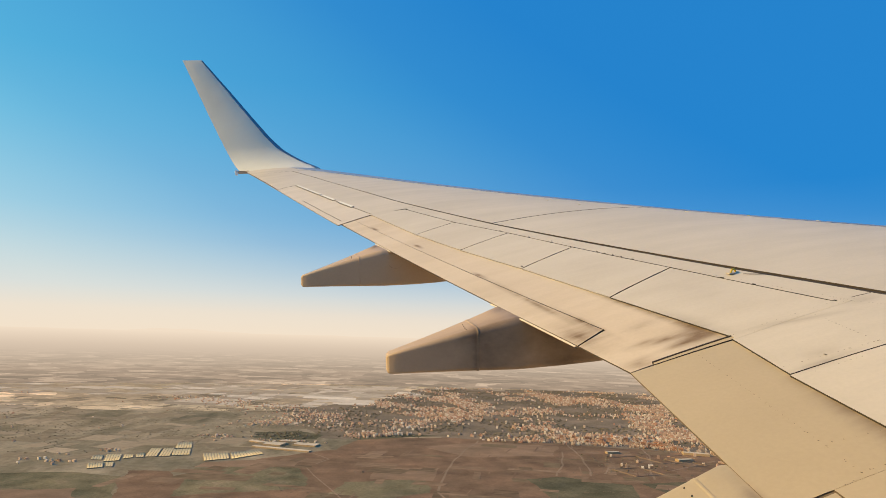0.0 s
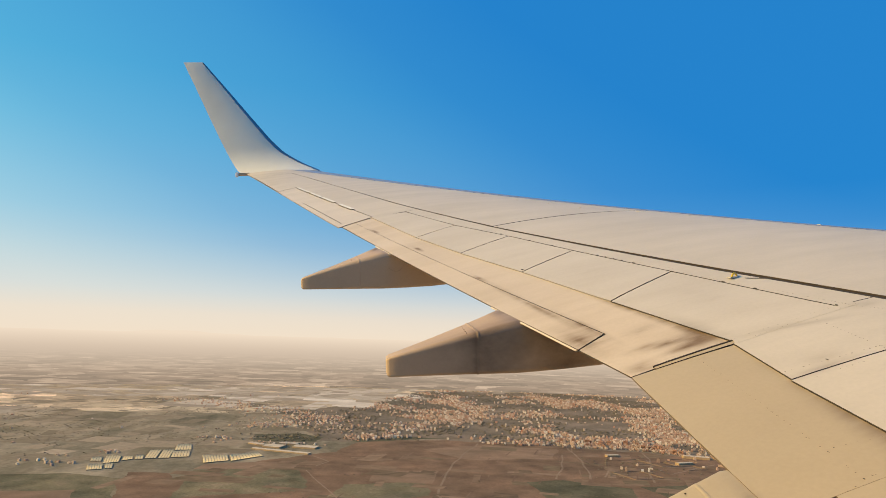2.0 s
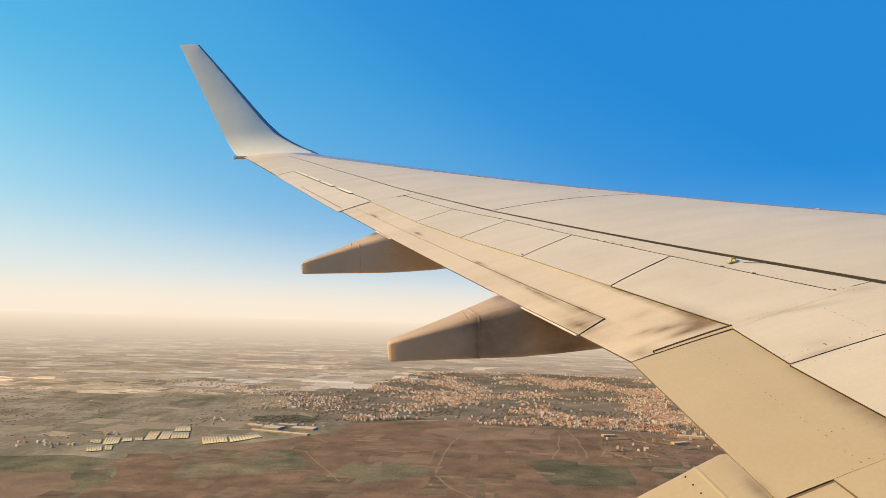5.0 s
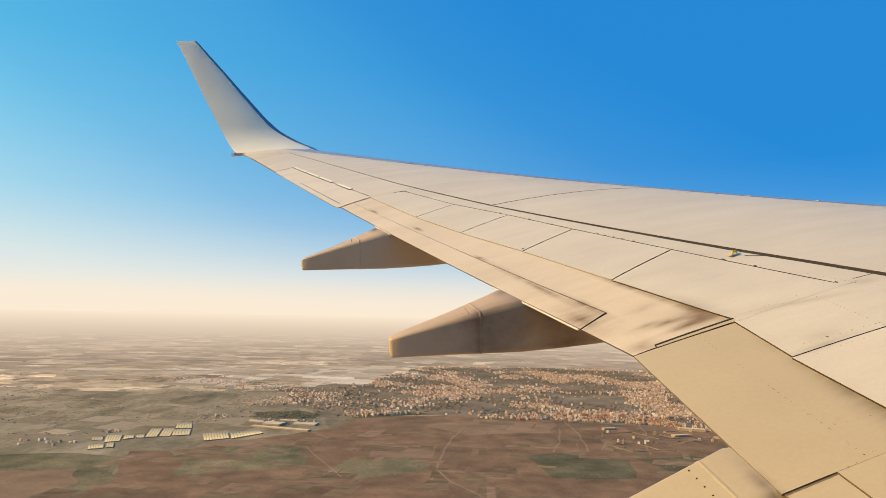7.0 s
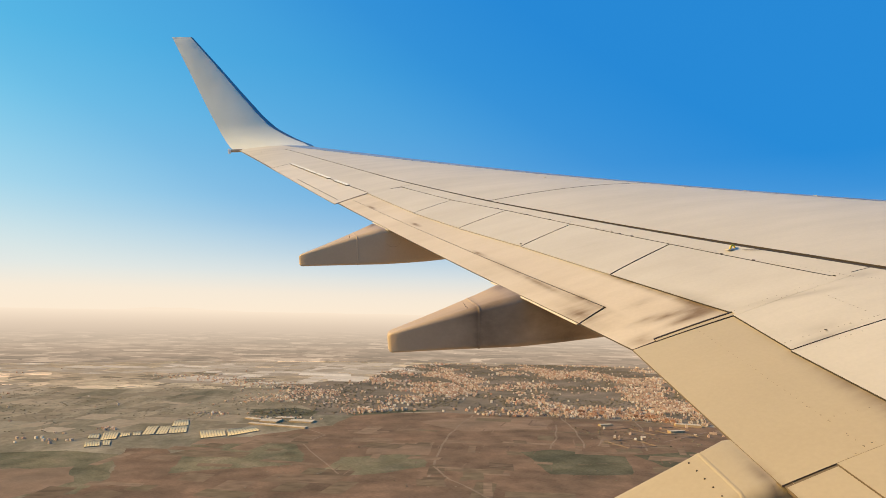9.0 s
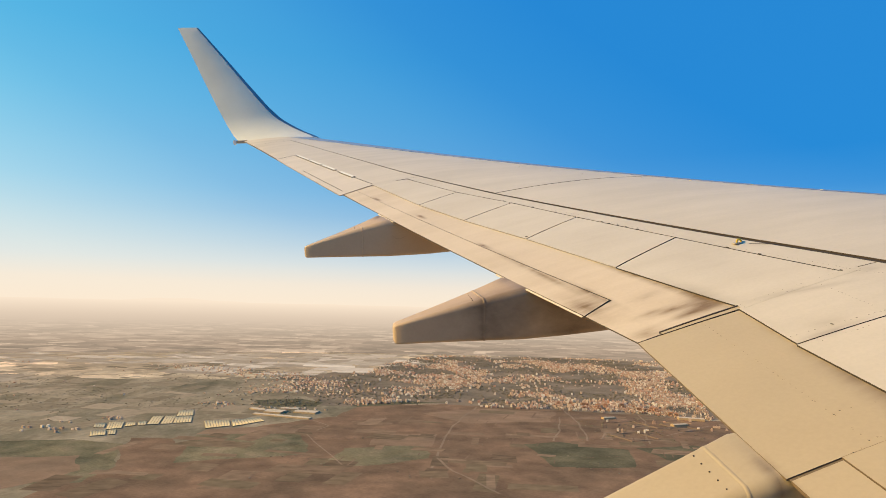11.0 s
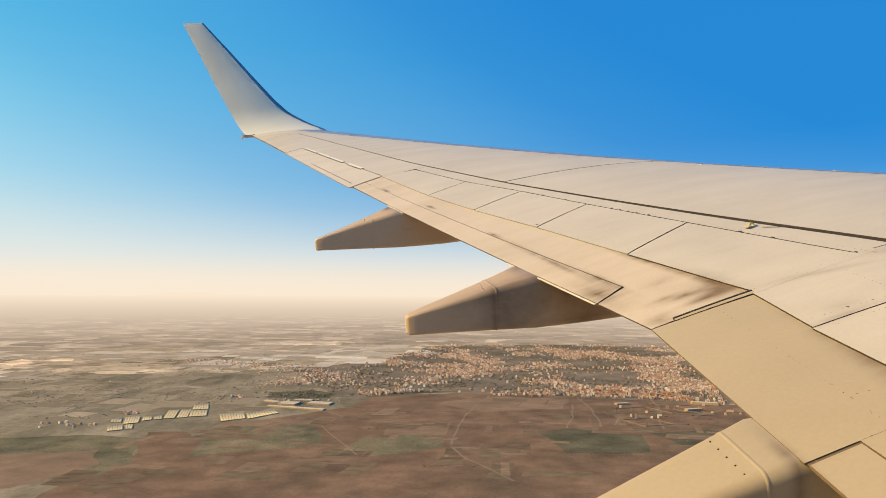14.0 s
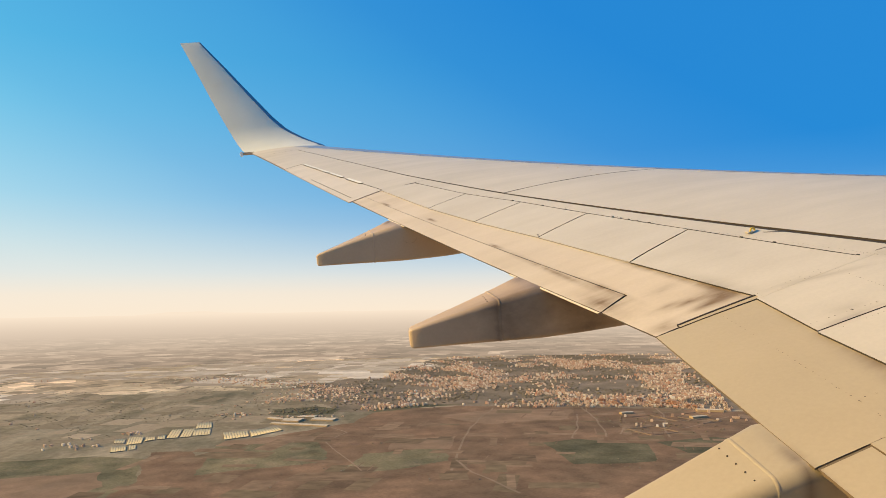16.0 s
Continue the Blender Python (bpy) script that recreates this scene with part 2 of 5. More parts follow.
def under(s, x, off=0.0):
    """The wing's lower surface."""
    a, b = x_lead(s), x_trail(s)
    c = a - b
    u = (a - x) / c
    tw = radians(3.529 - 4.737 * s / TIP)
    v = min(max(u, 0), 1)
    return Vector((x, s, z_mid(s) - c * 0.048 * bulge(v) * (1 - 0.35 * v) - 0.012 * v - tan(tw) * (a - x - 0.3 * c) + off))


def xu(s, u):
    return x_lead(s) + (x_trail(s) - x_lead(s)) * u


# wing to world: the aircraft climbs in a gentle bank
WING = pose(8.152, -1.451, 289.387, 8.696, -5.244, -0.801)
wing = tagged(new("aircraft_wing"), "pale grey airliner wing with an upturned winglet, in flight", "aircraft wing")
wing.matrix_world = WING


def slab(quad, n, m, off=0.0, thick=0.014, gap=0.005):
    """A skin panel laid on the upper surface, its edges sealed dark. quad: (s, x) at front inner, front outer, rear outer, rear inner corner."""
    (s0, x0), (s1, x1), (s2, x2), (s3, x3) = quad
    bm = bmesh.new()

    def at(i, j, dz):
        a, b = i / n, j / m
        sf, xf = s0 + (s1 - s0) * a, x0 + (x1 - x0) * a
        sr, xr = s3 + (s2 - s3) * a, x3 + (x2 - x3) * a
        s, x = sf + (sr - sf) * b, xf + (xr - xf) * b
        s += gap if i == 0 else -gap if i == n else 0
        x += -gap if j == 0 else gap if j == m else 0
        return top(s, x, off + dz)
    vs = grid_faces(bm, [[at(i, j, 0) for j in range(m + 1)] for i in range(n + 1)], flip=True)
    ring = [(i, 0) for i in range(n)] + [(n, j) for j in range(m)] + [(i, m) for i in range(n, 0, -1)] + [(0, j) for j in range(m, 0, -1)]
    hi = [vs[i][j] for i, j in ring]
    lo = [bm.verts.new(at(i, j, -thick)) for i, j in ring]
    for k in range(len(ring)):
        k2 = (k + 1) % len(ring)
        f = bm.faces.new((hi[k], lo[k], lo[k2], hi[k2]))
        f.material_index = 2 if n + m <= k < 2 * n + m else 1
        bm.edges.get((hi[k], hi[k2])).smooth = False
    return bm


def panel(name, quad, n, m, mat, label="", off=0.0, thick=0.014, gap=0.005, parent=None, side=None, rear=None):
    ob = part(name, slab(quad, n, m, off, thick, gap), mat, parent or wing, label)
    ob.data.materials.append(side or M_DARK)
    ob.data.materials.append(rear or side or M_DARK)
    return ob


# structure under the panels, seen as the dark of the seams, with the lower skin
def spaced(a, b, n):
    return [a + (b - a) * i / n for i in range(n + 1)]


S_LIST = spaced(1.45, KINK, 10) + spaced(KINK, 16.4, 40)[1:]
U_LIST = [0, 0.002, 0.006, 0.012, 0.02, 0.035, 0.055, 0.08, 0.12, 0.18, 0.26, 0.36, 0.46, 0.56, 0.66, 0.76, 0.81, 0.86, 0.94, 0.985, 1.0]
bm = bmesh.new()
grid_faces(bm, [[top(s, xu(s, u), -0.018 if 0.02 < u < 0.80 else -0.012 if u < 0.5 else -0.019) for u in U_LIST[:-1]] for s in S_LIST], flip=True)
part("wing_box", bm, M_DARK, wing, "dark structure showing in the seams")
bm = bmesh.new()


def rear_u(s, u):
    """Draws the lower skin in under the tucked flaps."""
    end = 0.982 if 4.6 < s < 9.75 else 0.990 if s <= 4.6 else 0.998
    return u if u < 0.9 else 0.9 + (u - 0.9) * (end - 0.9) / 0.1


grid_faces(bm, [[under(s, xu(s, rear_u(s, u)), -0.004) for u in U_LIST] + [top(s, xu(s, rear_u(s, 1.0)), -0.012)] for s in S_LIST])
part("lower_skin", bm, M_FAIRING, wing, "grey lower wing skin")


# upper skin, front to rear
def along(pts, s):
    for (sa, xa), (sb, xb) in zip(pts, pts[1:]):
        if s <= sb:
            return xa + (xb - xa) * (s - sa) / (sb - sa)
    return pts[-1][1]


def seam_u(s):
    pts = ((2.0, 0.6715), (4.9, 0.6755), (5.5, 0.681), (6.4, 0.687), (8.0, 0.697), (10.15, 0.690), (13.0, 0.645), (15.4, 0.585), (16.4, 0.56))
    for (a, ua), (b, ub) in zip(pts, pts[1:]):
        if s <= b:
            return ua + (ub - ua) * (s - a) / (b - a)
    return pts[-1][1]


def seam_width(s):
    return 0.049 - 0.022 * min(max((s - 4.9) / 3.2, 0), 1) - 0.012 * min(max((s - 8) / 4, 0), 1)


def skirt(bm, edge, depth=0.017, slot=1):
    """A dark edge hanging from a row of vertices of a panel."""
    lo = [bm.verts.new(v.co - Vector((0, 0, depth))) for v in edge]
    for k in range(len(edge) - 1):
        f = bm.faces.new((edge[k], edge[k + 1], lo[k + 1], lo[k]))
        f.material_index = slot
        bm.edges.get((edge[k], edge[k + 1])).smooth = False


def skin_panel(s0, s1, n, name="skin_panel"):
    """Large skin panel from the slats to the long seam, its outer end slightly raked."""
    bm = bmesh.new()
    rows = []
    for i in range(n + 1):
        s = s0 + (s1 - s0) * i / n
        row = []
        for t in (0, 0.05, 0.1, 0.16, 0.24, 0.33, 0.43, 0.54, 0.66, 0.78, 0.9, 1.0):
            v = slat_u(s) + (seam_u(s) - slat_u(s)) * t
            rake = 0.22 * (0.7 - v) if abs(s - 8.0) < 0.01 else 0
            edge = 0.010 if i == 0 else -0.010 if i == n else 0
            row.append(top(s + rake + edge, xu(s + rake, v)))
        rows.append(row)
    vs = grid_faces(bm, rows, flip=True)
    for edge in ([r[-1] for r in vs], vs[0], vs[-1]):
        skirt(bm, edge)
    ob = part(name, bm, M_SKIN, wing)
    ob.data.materials.append(M_DARK)


def slat_u(s):
    """The slats' rear edge as a share of the chord, wider inboard."""
    wide = along([(2.0, 1.26), (3.0, 1.24), (3.5, 1.19), (4.0, 1.11), (4.5, 1.03), (5.0, 0.95), (6.0, 0.89), (8.0, 0.77), (10.0, 0.74), (11.0, 0.70), (16.4, 0.70)], s)
    return wide / (x_lead(s) - x_trail(s))


skin_panel(1.45, 8.0, 20)
skin_panel(8.0, 15.4, 20)

# tip panel outboard of the long seam
bm = bmesh.new()
grid_faces(bm, [[top(s, xu(s, slat_u(s) + (0.998 - slat_u(s)) * t)) for t in spaced(0, 1, 12)] for s in spaced(15.402, 16.4, 6)], flip=True)
part("tip_panel", bm, M_SKIN, wing)

# rubber strip lying in the long seam
bm = bmesh.new()
rows = []
for s in spaced(1.45, 15.4, 52):
    xf, w = xu(s, seam_u(s)), seam_width(s)
    rows.append([top(s, xf - 0.18 * w, -0.010), top(s, xf - 0.30 * w, -0.004), top(s, xf - 0.70 * w, -0.004), top(s, xf - 0.82 * w, -0.010)])
grid_faces(bm, rows, flip=True)
part("seam_seal", bm, M_SEAL, wing, "dark rubber strip in the long seam")

# slats round the leading edge
SLAT_ENDS = [1.45, 4.5, 6.35, 8.2, 10.1, 12.2, 14.3, 16.4]
for a, b in zip(SLAT_ENDS, SLAT_ENDS[1:]):
    bm = bmesh.new()
    rows = []
    for s in spaced(a + 0.004, b - 0.004, 8):
        low = [under(s, xu(s, u)) for u in (0.05, 0.03, 0.018, 0.009, 0.004, 0.001)]
        up = [top(s, xu(s, u), 0.001) for u in (0, 0.001, 0.003, 0.006, 0.011, 0.018, 0.028, 0.044, 0.065, 0.09)]
        up += [top(s, xu(s, 0.09 + (slat_u(s) - 0.093) * k / 6), 0.001) for k in range(1, 7)]
        rows.append(low + up)
    grid_faces(bm, rows, flip=True)
    part("slat", bm, M_METAL, wing, "bare metal leading edge slat")

# strip between the long seam and the spoilers, then the spoilers
SPOIL = [((4.657, -5.623), (4.605, -6.236)), ((5.698, -5.982), (5.467, -6.499)), ((6.643, -6.321), (6.416, -6.799)),
         ((7.498, -6.626), (7.290, -7.109)), ((8.357, -6.979), (8.181, -7.397)), ((9.522, -7.371), (9.62, -7.79))]


def strip(name, s0, s1, n, rear, cols=3):
    bm = bmesh.new()
    rows = []
    for s in spaced(s0, s1, n):
        xf, xr = xu(s, seam_u(s)) - seam_width(s), rear(s)
        rows.append([top(s, xf + (xr - xf) * j / cols, 0.0) for j in range(cols + 1)])
    vs = grid_faces(bm, rows, flip=True)
    skirt(bm, [r[-1] for r in vs], 0.007, 2)
    for edge in ([r[0] for r in vs], vs[0], vs[-1]):
        skirt(bm, edge)
    ob = part(name, bm, M_SKIN, wing)
    ob.data.materials.append(M_DARK)
    ob.data.materials.append(M_EDGE)
    return ob


FRONTS = [f for f, r in SPOIL]
strip("spar_strip", 4.659, 9.55, 28, lambda s: along(FRONTS, s) + 0.004)
spoilers = []
for k, ((f0, r0), (f1, r1)) in enumerate(zip(SPOIL, SPOIL[1:])):
    if k < 4:
        spoilers.append(panel("spoiler", (f0, f1, r1, r0), 8, 6, M_SPOILER, "", 0.0, 0.007, 0.0065, side=M_EDGE, rear=M_EDGE if k == 0 else M_SPOILER_EDGE))
    else:
        panel("skin_panel", (f0, f1, r1, r0), 8, 6, M_SPOILER, "", 0.0, 0.007, 0.006, side=M_EDGE, rear=M_SPOILER_EDGE)

# fixed panels inboard of the spoilers
strip("skin_panel", 4.113, 4.653, 14, lambda s: max(-6.257 + (s - 4.113) * 0.044, -5.623 - (4.657 - s) * 11.8), 10)
strip("skin_panel", 1.45, 4.105, 12, lambda s: -6.236 + (s - 2) * -0.0133, 10)

# riveted strap over the joint inboard of the first spoiler
strap = panel("butt_strap", ((4.617, -5.53), (4.672, -5.53), (4.617, -6.222), (4.562, -6.226)), 2, 10, M_SKIN, "", 0.0006, 0.001, 0.0, side=M_SKIN)

# fixed panels ahead of the aileron, the aileron and the outer trailing panel
strip("skin_panel", 9.556, 15.395, 22, lambda s: xu(s, 0.862), 4)
ail = panel("aileron", ((9.585, xu(9.585, 0.864)), (13.1, xu(13.1, 0.864)), (13.0, xu(13.0, 1.004)), (9.43, xu(9.43, 1.004))), 14, 5, M_FLAP_CLEAN, "pale aileron with a trim tab", 0.0, 0.010, 0.005, side=M_RING)
for a, b in ((11.02, 11.62), (11.66, 12.26), (12.30, 12.98), (10.27, 10.80)):
    panel("balance_seal", ((a, xu(a, 0.858)), (b, xu(b, 0.858)), (b, xu(b, 0.873)), (a, xu(a, 0.873))), 5, 1, M_WHITE, "white hinge line seal", 0.012, 0.012, 0.0, ail)
for a, b in ((9.62, 10.45), (10.5, 11.5)):
    panel("tab_seam", ((a, xu(a, 0.975)), (b, xu(b, 0.975)), (b, xu(b, 0.9775)), (a, xu(a, 0.9775))), 6, 1, M_TRIM, "dark seam of the trim tab", 0.002, 0.002, 0.0, ail)
panel("skin_panel", ((13.115, xu(13.115, 0.8615)), (15.40, xu(15.4, 0.8615)), (15.40, xu(15.4, 0.998)), (13.015, xu(13.015, 0.998))), 8, 4, M_SKIN, off=0.0006, thick=0.008, gap=0.002, side=M_EDGE)

# outboard flap: main and aft segment, rub strip at its inner end
panel("outboard_flap", ((4.612, -6.12), (9.66, -7.655), (9.60, xu(9.60, 0.937)), (4.606, xu(4.606, 0.947))), 24, 5, M_FLAP, "sooty outboard flap", -0.0085, 0.02, 0.001, side=M_EDGE)
panel("aft_flap", ((5.095, xu(5.095, 0.9475)), (9.60, xu(9.60, 0.9375)), (9.53, xu(9.53, 0.987)), (5.012, xu(5.012, 0.9945))), 20, 4, M_FLAP, "sooty aft flap segment", -0.0080, 0.007, 0.0006, side=M_TRIM)
panel("flap_end", ((4.594, xu(4.594, 0.9440)), (5.086, xu(5.086, 0.9440)), (5.003, xu(5.003, 0.9945)), (4.590, xu(4.590, 0.9965))), 4, 3, M_FLAP, "", -0.0080, 0.007, 0.0005, side=M_TRIM)
panel("rub_strip", ((4.574, -6.10), (4.609, -6.10), (4.603, -6.635), (4.579, -6.635)), 1, 6, M_GATE, "narrow rub strip at the flap end", -0.0040, 0.02, 0.003, side=M_EDGE)
panel("flap_end_seal", ((4.6055, -6.12), (4.6125, -6.12), (4.6065, -6.635), (4.5995, -6.635)), 1, 6, M_EDGE, "dark seal along the flap end", 0.0, 0.02, 0.0, side=M_EDGE)
# Added brown filler brightens the gap, in place of light scattered inside it.
panel("gap_filler", ((3.40, -6.585), (3.44, -6.585), (3.44, -6.775), (3.40, -6.775)), 1, 3, M_GATE_EDGE, "brown filler added in the gap beside the inboard flap", -0.0135, 0.004, 0.0, side=M_GATE_EDGE)

# panel behind the engine and inboard flap
gate = panel("thrust_gate", ((3.42, -6.14), (4.577, -6.13), (4.592, -6.757), (3.425, -6.790)), 12, 8, M_GATE, "cream trailing panel with rows of rivets", -0.0085, 0.007, 0.006, side=M_GATE_EDGE)
panel("inboard_flap", ((1.45, -6.598), (3.419, -6.596), (3.419, -6.778), (1.45, -6.84)), 10, 4, M_GATE, "cream inboard flap", -0.0100, 0.012, 0.0025, side=M_GATE_EDGE)
panel("gate_extension", ((1.45, -6.13), (3.432, -6.14), (3.432, -6.593), (1.45, -6.595)), 10, 5, M_GATE, "", -0.0092, 0.006, 0.0, side=M_GATE_EDGE)

# winglet
LEN = [0, 0.3, 0.6, 0.9, 1.2, 1.8, 2.4, 3.14]
WL_LEAD = [-8.50, -8.64, -9.01, -9.40, -9.68, -10.14, -10.59, -11.16]
WL_TRAIL = [-10.15, -10.34, -10.48, -10.62, -10.76, -11.02, -11.27, -11.59]


def winglet_spine(l):
    r, cant, flat = 0.9, radians(74), radians(11)
    arc = r * (cant - flat)
    if l < arc:
        th = flat + l / r
        return 16.4 + r * (sin(th) - sin(flat)), 2.475 + r * (cos(flat) - cos(th)), th
    y, z, k = 16.4 + r * (sin(cant) - sin(flat)), 2.475 + r * (cos(flat) - cos(cant)), l - arc
    return y + k * cos(cant), z + k * sin(cant), cant


bm = bmesh.new()
rows = []
for l in spaced(0, 3.14, 36):
    y, z, th = winglet_spine(l)
    a, b = along(list(zip(LEN, WL_LEAD)), l), along(list(zip(LEN, WL_TRAIL)), l)
    c = a - b
    nrm = Vector((0, -sin(th), cos(th)))
    loop = []
    thin = 1 - 0.85 * max(0, (l - 2.98) / 0.16) ** 2
    for u in (1.0, 0.97, 0.85, 0.65, 0.45, 0.28, 0.15, 0.07, 0.025, 0.006, 0.0):
        loop.append(Vector((a - c * u, y, z)) + nrm * (c * 0.05 * bulge(u) + 0.0015 * u) * thin)
    for u in (0.006, 0.025, 0.07, 0.15, 0.28, 0.45, 0.65, 0.85, 0.97, 1.0):
        loop.append(Vector((a - c * u, y, z)) - nrm * (c * 0.045 * bulge(u) + 0.0015 * u) * thin)
    loop.append(loop[0].copy())
    rows.append(loop)
vs = grid_faces(bm, rows)
bm.faces.new(vs[-1][:-1])
bmesh.ops.remove_doubles(bm, verts=bm.verts, dist=0.0005)
bmesh.ops.recalc_face_normals(bm, faces=bm.faces)
for e in bm.edges:
    if len(e.link_faces) == 2 and e.calc_face_angle() > radians(35):
        e.smooth = False
winglet = part("winglet", bm, M_WINGLET, wing, "pale grey blended winglet")
bm = bmesh.new()
rows = []
for l in spaced(0.1, 3.12, 36):
    y, z, th = winglet_spine(l)
    a, b = along(list(zip(LEN, WL_LEAD)), l), along(list(zip(LEN, WL_TRAIL)), l)
    c = a - b
    nrm = Vector((0, -sin(th), cos(th)))
    rows.append([Vector((a - c * u + 0.003, y, z)) + nrm * (c * 0.05 * bulge(u) + 0.002) for u in (0.09, 0.05, 0.025, 0.01, 0.003, 0.0)]
                + [Vector((a - c * u + 0.003, y, z)) - nrm * (c * 0.045 * bulge(u) + 0.002) for u in (0.003, 0.01, 0.025, 0.05)])
grid_faces(bm, rows)
part("leading_edge", bm, M_POLISHED, winglet, "bare metal leading edge of the winglet, toned dark for shade")
# tail position lamp at the wing tip
bm = bmesh.new()
tipz = top(16.4, xu(16.4, 0.99)).z
box(bm, -10.30, -10.06, 16.36, 16.44, tipz - 0.045, tipz + 0.012)
bmesh.ops.bevel(bm, geom=bm.edges[:], offset=0.012, segments=2, affect="EDGES")
lamp = part("tip_lamp", bm, M_FAIRING, wing, "small lamp housing at the wing tip")
bm = bmesh.new()
box(bm, -10.36, -10.302, 16.345, 16.45, tipz - 0.075, tipz + 0.03)
bmesh.ops.bevel(bm, geom=bm.edges[:], offset=0.014, segments=2, affect="EDGES")
part("lens", bm, M_GLASS, lamp, "clear lamp lens")


# flap track fairings: canoes of rounded boxes along the flow
def section(x, s_mid, zt, zb, hw, grow=0.0, skew=0.0, tilt=0.0):
    """Cross-section of a fairing: broad round shoulders, tight lower corners."""
    loop = []
    zt, zb, hw = zt + grow, zb - grow, hw + grow
    r1 = min(hw * 0.26, (zt - zb) * 0.25)
    r2 = min(hw * 0.25, (zt - zb) * 0.25)
    for cx, cz, a0, r in ((hw - r1, zt - r1, 0, r1), (-(hw - r1), zt - r1, 90, r1), (-(hw * 0.85 - r2), zb + r2, 180, r2), (hw * 0.85 - r2, zb + r2, 270, r2)):
        for k in range(-1, 8):
            a = radians(a0 + 90 * min(max(k, 0), 6) / 6)
            flat = 0.12 * r * (-1 if k < 0 else 1 if k > 6 else 0)
            dy = cx + r * cos(a) - flat * sin(a)
            loop.append(Vector((x - skew * dy, s_mid + dy, cz + r * sin(a) + flat * cos(a) + tilt * dy)))
    loop.append(loop[0].copy())
    return loop


def closed_rows(rows):
    bm = bmesh.new()
    vs = grid_faces(bm, rows)
    bm.faces.new(vs[0][:-1])
    bm.faces.new(vs[-1][:-1])
    bmesh.ops.remove_doubles(bm, verts=bm.verts, dist=0.0005)
    bmesh.ops.recalc_face_normals(bm, faces=bm.faces)
    return bm


def fairing(s_mid, tail, te, mid, fwd, hw, tail_hw, seam_x, mat, label, strap=0.002, rake=0.286, ring_at=0.10):
    """tail: x, top, bottom; te: x, top where it meets the trailing edge; mid, fwd: x, bottom."""
    tail_x, tail_top, tail_bot = tail
    te_x, te_top = te

    def bottom(x):
        if x < mid[0]:
            k = (x - tail_x) / (mid[0] - tail_x)
            return tail_bot + (mid[1] - tail_bot) * (1 - (1 - k) ** 2)
        k = (x - mid[0]) / (fwd[0] - mid[0])
        return mid[1] + (fwd[1] - mid[1]) * k * k

    def at(x):
        k = (x - tail_x) / (te_x - tail_x)
        if k <= 1:
            return tail_top + (te_top - tail_top) * k, bottom(x), tail_hw + (hw - tail_hw) * max(k, 0) ** 0.85
        return 0.5 * (under(s_mid, x).z + top(s_mid, x).z) - 0.004, bottom(x), hw
    def on_side(x, z, out=0.0):
        t, b, w = at(x)
        k = min(max((x - tail_x) / (te_x - tail_x), 0), 1)
        dy = -w * (1 - 0.15 * (t - z) / (t - b)) - out
        return Vector((x - rake * k * k * dy, s_mid + dy, z + 0.16 * k * dy))
    rows = [section(tail_x - 0.010, s_mid, tail_top - 0.02, tail_bot + 0.02, tail_hw * 0.6), section(tail_x - 0.004, s_mid, tail_top - 0.006, tail_bot + 0.006, tail_hw * 0.88)]
    for x in spaced(tail_x + 0.01, te_x, 9) + spaced(te_x + 0.04, fwd[0], 9):
        t, b, w = at(x)
        k = min(max((x - tail_x) / (te_x - tail_x), 0), 1)
        rows.append(section(x, s_mid, t, b, w, 0.0, rake * k * k, 0.16 * k))
    ob = part("flap_track_fairing", closed_rows(rows), mat, wing, label)
    rows = []
    for dx, g in ((-0.010, -0.002), (-0.005, strap), (0.005, strap), (0.010, -0.002)):
        t, b, w = at(seam_x + dx)
        rows.append(section(seam_x + dx, s_mid, t, b, w, g, rake * ((seam_x - tail_x) / (te_x - tail_x)) ** 2, 0.16 * (seam_x - tail_x) / (te_x - tail_x)))
    part("seam_strap", closed_rows(rows), mat, ob, "raised strap over the fairing joint")
    bm = bmesh.new()
    for side_x in ((-0.045,) if rake == 0 else ()):
        for k in range(7):
            t, b, w = at(seam_x + side_x)
            z = t - 0.13 - (t - b - 0.16) * k / 8
            bmesh.ops.create_icosphere(bm, subdivisions=1, radius=0.0035, matrix=Matrix.Translation(on_side(seam_x + side_x, z)))
    for k in range(5):
        t, b, w = at(seam_x - 0.05)
        bmesh.ops.create_icosphere(bm, subdivisions=1, radius=0.0038, matrix=Matrix.Translation((seam_x - 0.05, s_mid + w * (k - 2) * 0.34, t + 0.16 * w * (k - 2) * 0.34 * (seam_x - tail_x) / (te_x - tail_x))))
    tagged(part("rivets", bm, M_DARK, ob, "dark rivet heads"), kind="stuff")
    # round access panel on the inboard side
    t, b, w = at(te_x + 0.12)
    bm = bmesh.new()
    rows = []
    for k in range(33):
        a = 2 * pi * k / 32
        rows.append([on_side(te_x + ring_at + r * cos(a), (t + b) / 2 + 0.05 + r * 0.8 * sin(a), d) for r, d in ((0.064, -0.001), (0.066, 0.0015), (0.069, -0.001))])
    grid_faces(bm, rows)
    part("access_ring", bm, M_RING, ob, "round access panel joint")
    return ob


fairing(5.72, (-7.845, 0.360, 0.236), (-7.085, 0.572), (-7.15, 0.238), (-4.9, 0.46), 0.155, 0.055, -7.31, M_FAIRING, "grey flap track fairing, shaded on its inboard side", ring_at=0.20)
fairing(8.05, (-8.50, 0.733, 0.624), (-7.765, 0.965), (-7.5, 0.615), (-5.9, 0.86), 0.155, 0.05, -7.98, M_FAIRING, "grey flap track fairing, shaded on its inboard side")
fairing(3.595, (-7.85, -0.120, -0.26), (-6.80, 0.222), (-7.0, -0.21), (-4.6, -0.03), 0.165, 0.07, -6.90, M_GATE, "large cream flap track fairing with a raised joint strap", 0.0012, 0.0)

